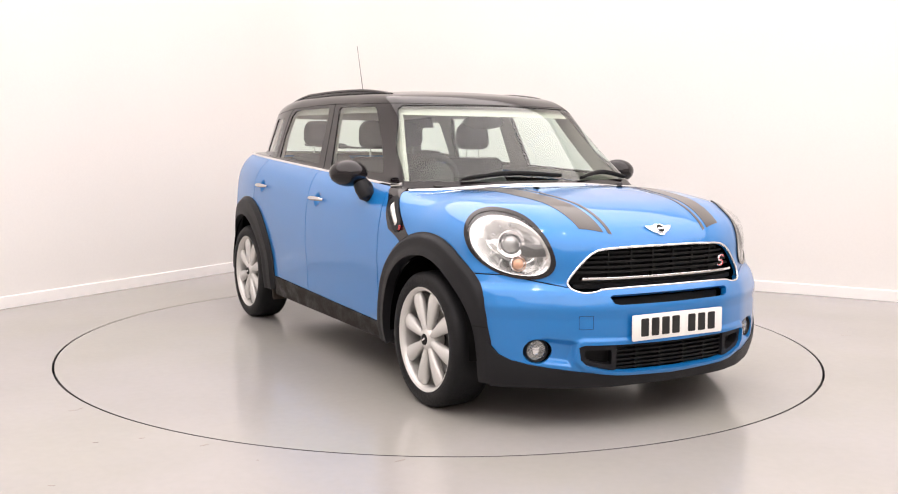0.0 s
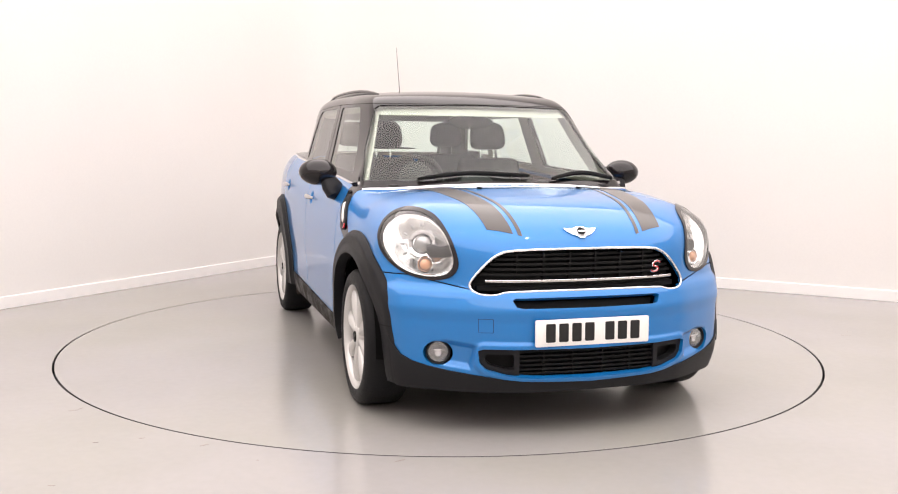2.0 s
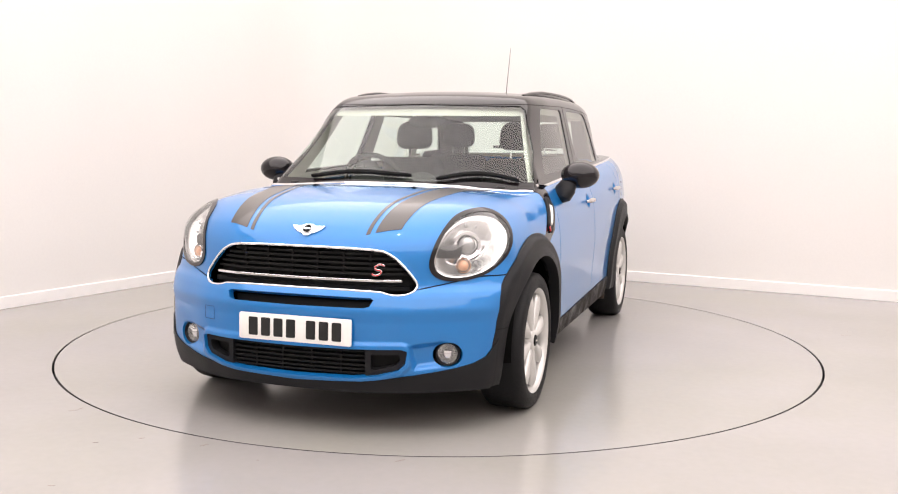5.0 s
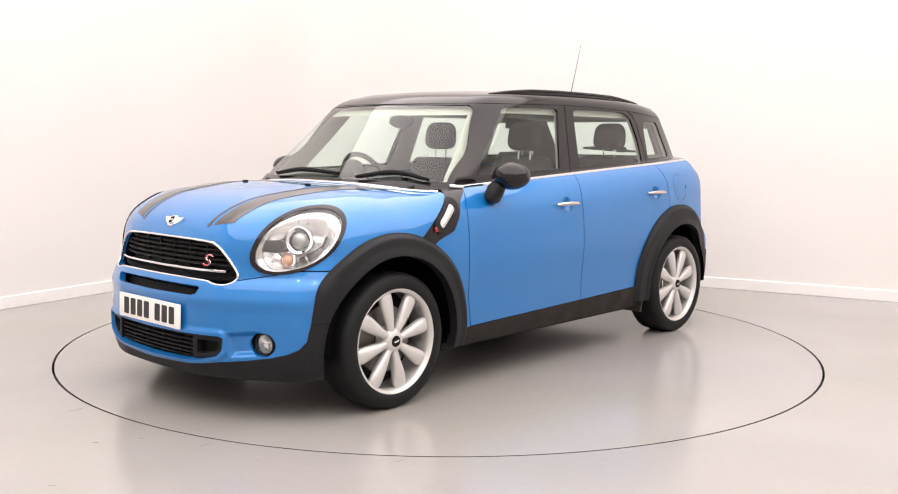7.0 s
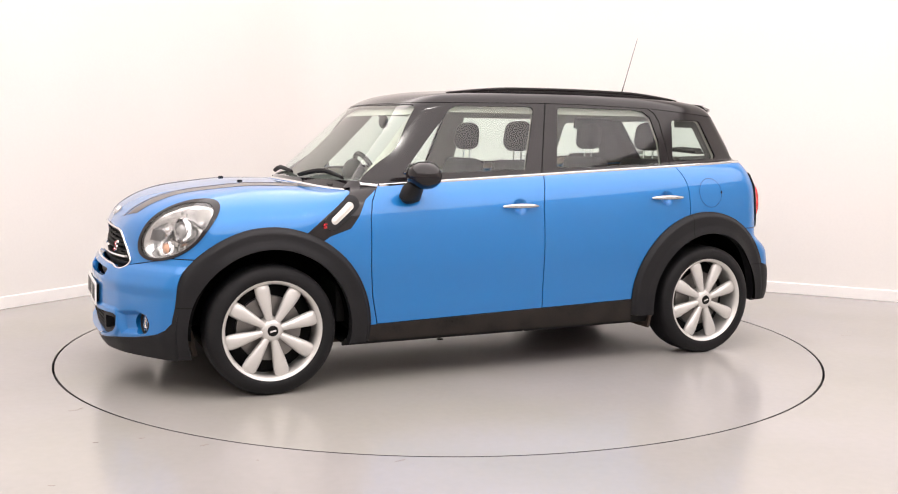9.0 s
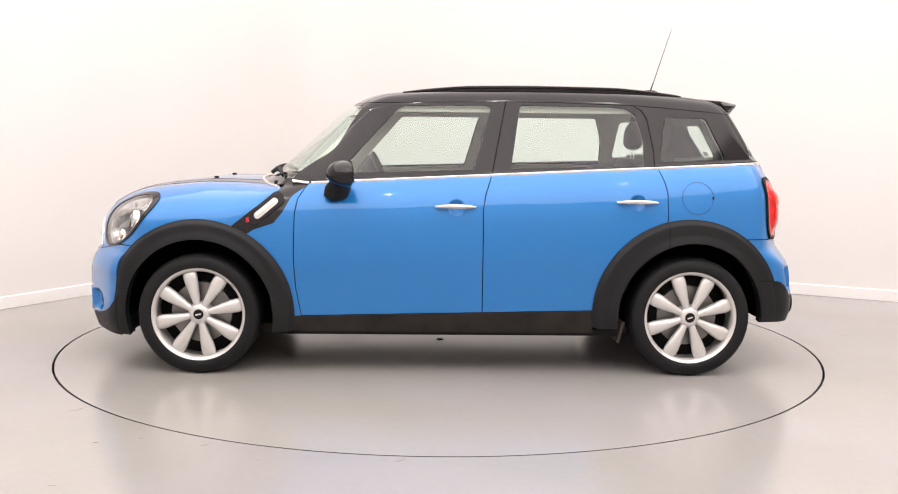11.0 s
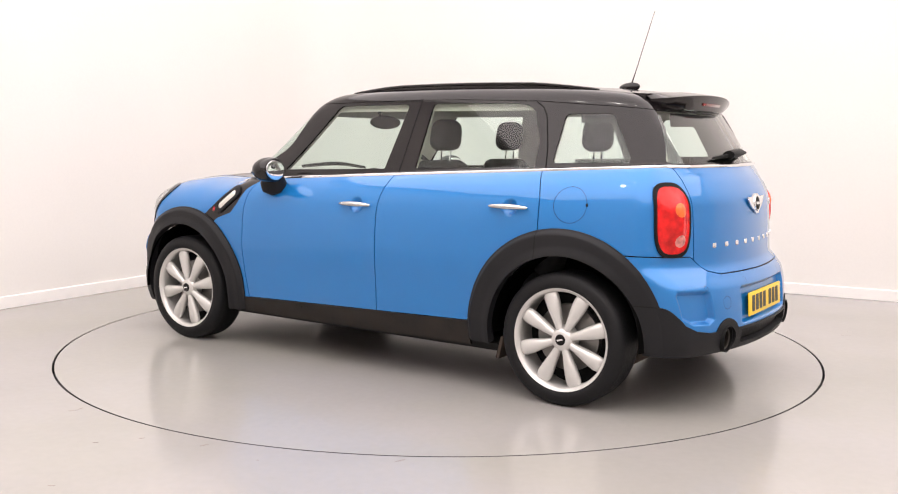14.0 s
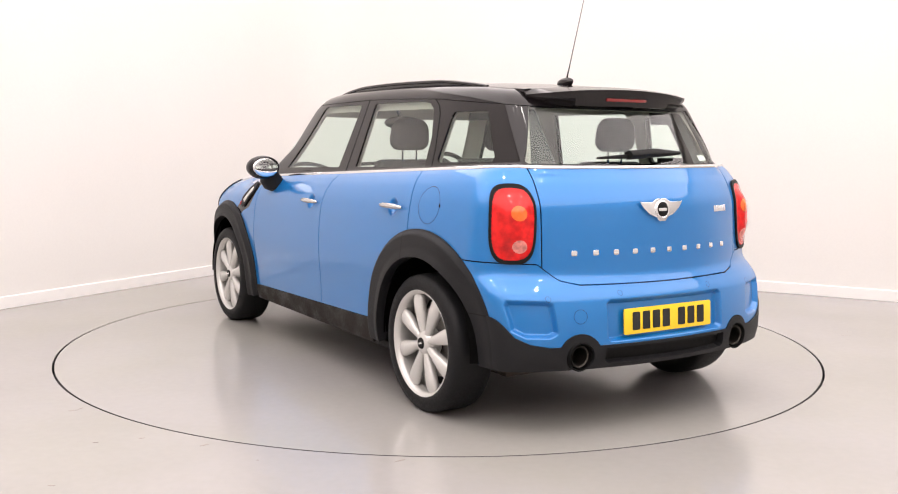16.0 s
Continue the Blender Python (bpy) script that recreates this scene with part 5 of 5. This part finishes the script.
# ---- cabin ----
# engine block and floor that close the inside
part("engine_bay", box_bm(0.75, 0.90, 0.42, Matrix.Translation((1.30, 0, 0.50)), 0.04), DARK, car, "dark engine bay behind the grille")
part("cabin_floor", box_bm(2.6, 0.92, 0.06, Matrix.Translation((-0.50, 0, 0.30)), 0.02), DARK, car, "dark cabin floor")
part("firewall", box_bm(0.06, 1.46, 0.62, Matrix.Translation((0.90, 0, 0.62)), 0.02), DARK, car)
part("underside_tray", box_bm(3.1, 1.1, 0.05, Matrix.Translation((0.0, 0, 0.19)), 0.02), RUST, car, "dusty underside")
for x in (1.62,):
    part("mud_guard", box_bm(0.03, 1.20, 0.14, Matrix.Translation((x, 0, 0.23)) @ Matrix.Rotation(radians(12 if x > 0 else -12), 4, "Y"), 0.01), RUST, car)
for sign in (1, -1):
    part("mud_flap", box_bm(0.02, 0.20, 0.12, Matrix.Translation((-0.955, sign * 0.71, 0.225)) @ Matrix.Rotation(radians(-14), 4, "Y"), 0.006), RUST, car, "small dusty mud flap before the rear wheel")
skin_part("headlining", [lambda x, y, z: z - 1.40], LINING, car, "pale beige roof lining", -0.035, 0)
skin_part("pillar_trim", [above_belt, lambda x, y, z: 1.41 - z, lambda x, y, z: -cowl(x, y, z) - 0.05, outside(WIN_F, 0.004), outside(WIN_R, 0.004), outside(WIN_Q, 0.004), outside(SCREEN_ZONE, -0.012), outside(REAR_GLASS, -0.012)],
          LINING, car, "pale beige pillar trim", -0.030, 0)
for s_field in (left, right):
    skin_part("rear_pillar_trim", [s_field, above_belt, lambda x, y, z: 1.42 - z, lambda x, y, z: -1.26 - x, lambda x, y, z: np.abs(y) - 0.43, outside(WIN_Q, -0.03)], DASH, car, "dark rear pillar trim", -0.045, 0)
p, n = on_rear(-0.45, 1.172)
part("window_sticker", flat(rounded_rect(0.060, 0.030, 0.003, 2), 0.001, seat_frame(p - n * 0.010, n)), PLATE_W, tailgate, "small white sticker on the rear window")
for s_field in (left, right):
    skin_part("door_card", [s_field, under_belt, outside(wheel_field(AXLE_R, 0.325, 0.41)), lambda x, y, z: z - 0.34, lambda x, y, z: 0.70 - x, lambda x, y, z: x + 1.80], DASH, car, "dark grey door lining", -0.055, 0)
bm = bmesh.new()
prof = [(0.92, 1.01), (0.80, 1.022), (0.62, 1.015), (0.50, 0.985), (0.44, 0.92), (0.46, 0.80), (0.52, 0.62), (0.90, 0.60)]
va = [bm.verts.new((x, -0.70 if x < 0.7 else -0.60, z)) for x, z in prof]
vb = [bm.verts.new((x, 0.70 if x < 0.7 else 0.60, z)) for x, z in prof]
for i in range(len(prof)):
    j = (i + 1) % len(prof)
    bm.faces.new((va[i], va[j], vb[j], vb[i]))
bm.faces.new(va[::-1]), bm.faces.new(vb)
dash = part("dashboard", bm, DASH, car, "dark grey dashboard")
part("instrument_pod", ball(0.07, 0.10, 0.10, Matrix.Translation((0.47, -0.345, 1.02))), DASH, dash)
part("centre_dial", ball(0.05, 0.13, 0.13, Matrix.Translation((0.49, 0, 0.93))), DASH, dash)
m = Matrix.Translation((0.365, -0.345, 0.985)) @ Matrix.Rotation(radians(-66), 4, "Y")
v, f = revolve([(0.180 + 0.015 * math.cos(2 * math.pi * k / 10), 0.015 * math.sin(2 * math.pi * k / 10)) for k in range(10)], 48, True)
bm = raw_bm(v, f)
bm.transform(m)
sw = part("steering_wheel", bm, DASH, car, "dark leather steering wheel")
part("wheel_hub", ball(0.065, 0.060, 0.030, m), DASH, sw)
for a in (0, 90, 180):
    part("wheel_spoke", box_bm(0.13, 0.035, 0.018, m @ Matrix.Rotation(radians(a + 90), 4, "Z") @ Matrix.Translation((0.105, 0, 0)), 0.005), DASH, sw)
part("mirror_stem", tube([(0.46, 0, 1.43), (0.42, 0, 1.375)], 0.012, 8), DASH, car)
part("inside_mirror", ball(0.022, 0.125, 0.042, Matrix.Translation((0.400, -0.005, 1.345)) @ Matrix.Rotation(radians(-12), 4, "Z")), DASH, car, "dark interior mirror")


def seat(x, y, z, rear=False):
    """A seat with its cushion, backrest and headrest on two posts."""
    wide = 0.46 if not rear else 0.50
    st = part("rear_seat" if rear else "front_seat", box_bm(0.50, wide, 0.20, Matrix.Translation((x + 0.12, y, z + 0.10)), 0.06, 3), SEAT, car, "charcoal cloth car seat")
    lean = radians(-18)
    back_h = 0.66 if not rear else 0.60
    bm = box_bm(0.13, wide, back_h, None, 0.05, 3)
    for v in bm.verts:
        v.co.y *= 1 - 0.22 * max(0, v.co.z / back_h + 0.1)
    bm.transform(Matrix.Translation((x - 0.22, y, z + 0.16 + back_h / 2)) @ Matrix.Rotation(lean, 4, "Y"))
    part("backrest", bm, SEAT, st)
    top = Vector((x - 0.22, y, z + 0.16 + back_h / 2)) + Matrix.Rotation(lean, 3, "Y") @ Vector((0, 0, back_h / 2))
    head = top + Vector((-0.005, 0, 0.145))
    bm = box_bm(0.10, 0.245, 0.175, None, 0.055, 4)
    for v in bm.verts:
        if v.co.z > 0:
            v.co.y *= 1 - 1.6 * v.co.z
    bm.transform(Matrix.Translation(head) @ Matrix.Rotation(radians(-6), 4, "Y"))
    part("headrest", bm, SEAT, st)
    for dy in (-0.045, 0.045):
        part("headrest_post", tube([top + Vector((0.0, dy, -0.03)), head + Vector((0, dy, -0.07))], 0.006, 8), CHROME, st)


for y in (-0.348, 0.348):
    seat(0.02, y, 0.318)
    seat(-0.92, y, 0.385, True)
part("boot_floor", box_bm(0.62, 1.12, 0.04, Matrix.Translation((-1.52, 0, 0.86)), 0.01), DASH, car, "dark boot cover")

# ---- marks on the floor ----
SCUFF = material("brown_scuff", (0.16, 0.13, 0.11), 0.6, grain=0.3, grain_scale=60)
scuffs = bmesh.new()
for sx, sy, size, ang in ((-1.66, -1.64, 0.045, 0.5), (-1.64, -1.61, 0.03, 1.0), (-1.40, -2.10, 0.03, 0.2), (-1.23, -2.04, 0.025, 0.4), (-0.95, -2.12, 0.04, 0.7), (-0.15, -2.29, 0.05, 0.6), (-0.70, -2.30, 0.012, 0.0),
                          (-2.06, 1.60, 0.05, 0.1), (2.65, 0.25, 0.09, 0.05), (2.72, 0.36, 0.05, 0.1), (-1.38, -2.59, 0.03, 0.1)):
    join_bm(scuffs, flat([(-size / 2, -0.002), (-size / 6, -0.0035), (size / 3, -0.002), (size / 2, 0.001), (size / 5, 0.003), (-size / 3, 0.002)], 0.0006, Matrix.Translation((sx, sy, 0.0)) @ Matrix.Rotation(ang, 4, "Z")))
tagged(part("floor_scuffs", scuffs, SCUFF, None), "small dark scuffs and chips on the grey floor", "scuffs", kind="stuff")
part("pivot_bolt", turned([(0.0001, 0.006), (0.018, 0.006), (0.022, 0.0005)], Matrix.Translation((0.0, -0.0, 0.0)), 20), DARK, turntable, "small dark bolt at the centre")

# ---- motion: the turntable turns with the car on it ----
TURNS = [(0.0, -29.35), (0.5, -28.61), (1.0, -26.32), (1.5, -22.51), (2.0, -16.78), (2.5, -10.93), (3.0, -4.75), (3.5, 1.03), (4.0, 7.23), (4.2, 9.62),
         (5.0, 19.05), (5.7, 27.3), (6.3, 34.34), (6.5, 36.56), (7.0, 42.81), (7.5, 48.4), (8.0, 54.61), (8.5, 60.12), (9.0, 66.19), (9.2, 68.5), (10.0, 77.7), (10.7, 85.8),
         (11.3, 92.7), (11.5, 95.08), (12.0, 101.15), (12.5, 106.8), (13.0, 112.85), (13.5, 118.62), (14.0, 124.67), (14.5, 130.39), (15.0, 136.44), (15.5, 142.22), (16.0, 148.33)]
CAR_OFF = 0.054


def motions():
    walk(car, [(t, pose(0, 0, 0, 0, 0, -90 - a) @ Matrix.Translation((0, CAR_OFF, 0))) for t, a in TURNS])
    walk(turntable, [(t, pose(0, 0, 0, 0, 0, -a)) for t, a in TURNS])


motions()
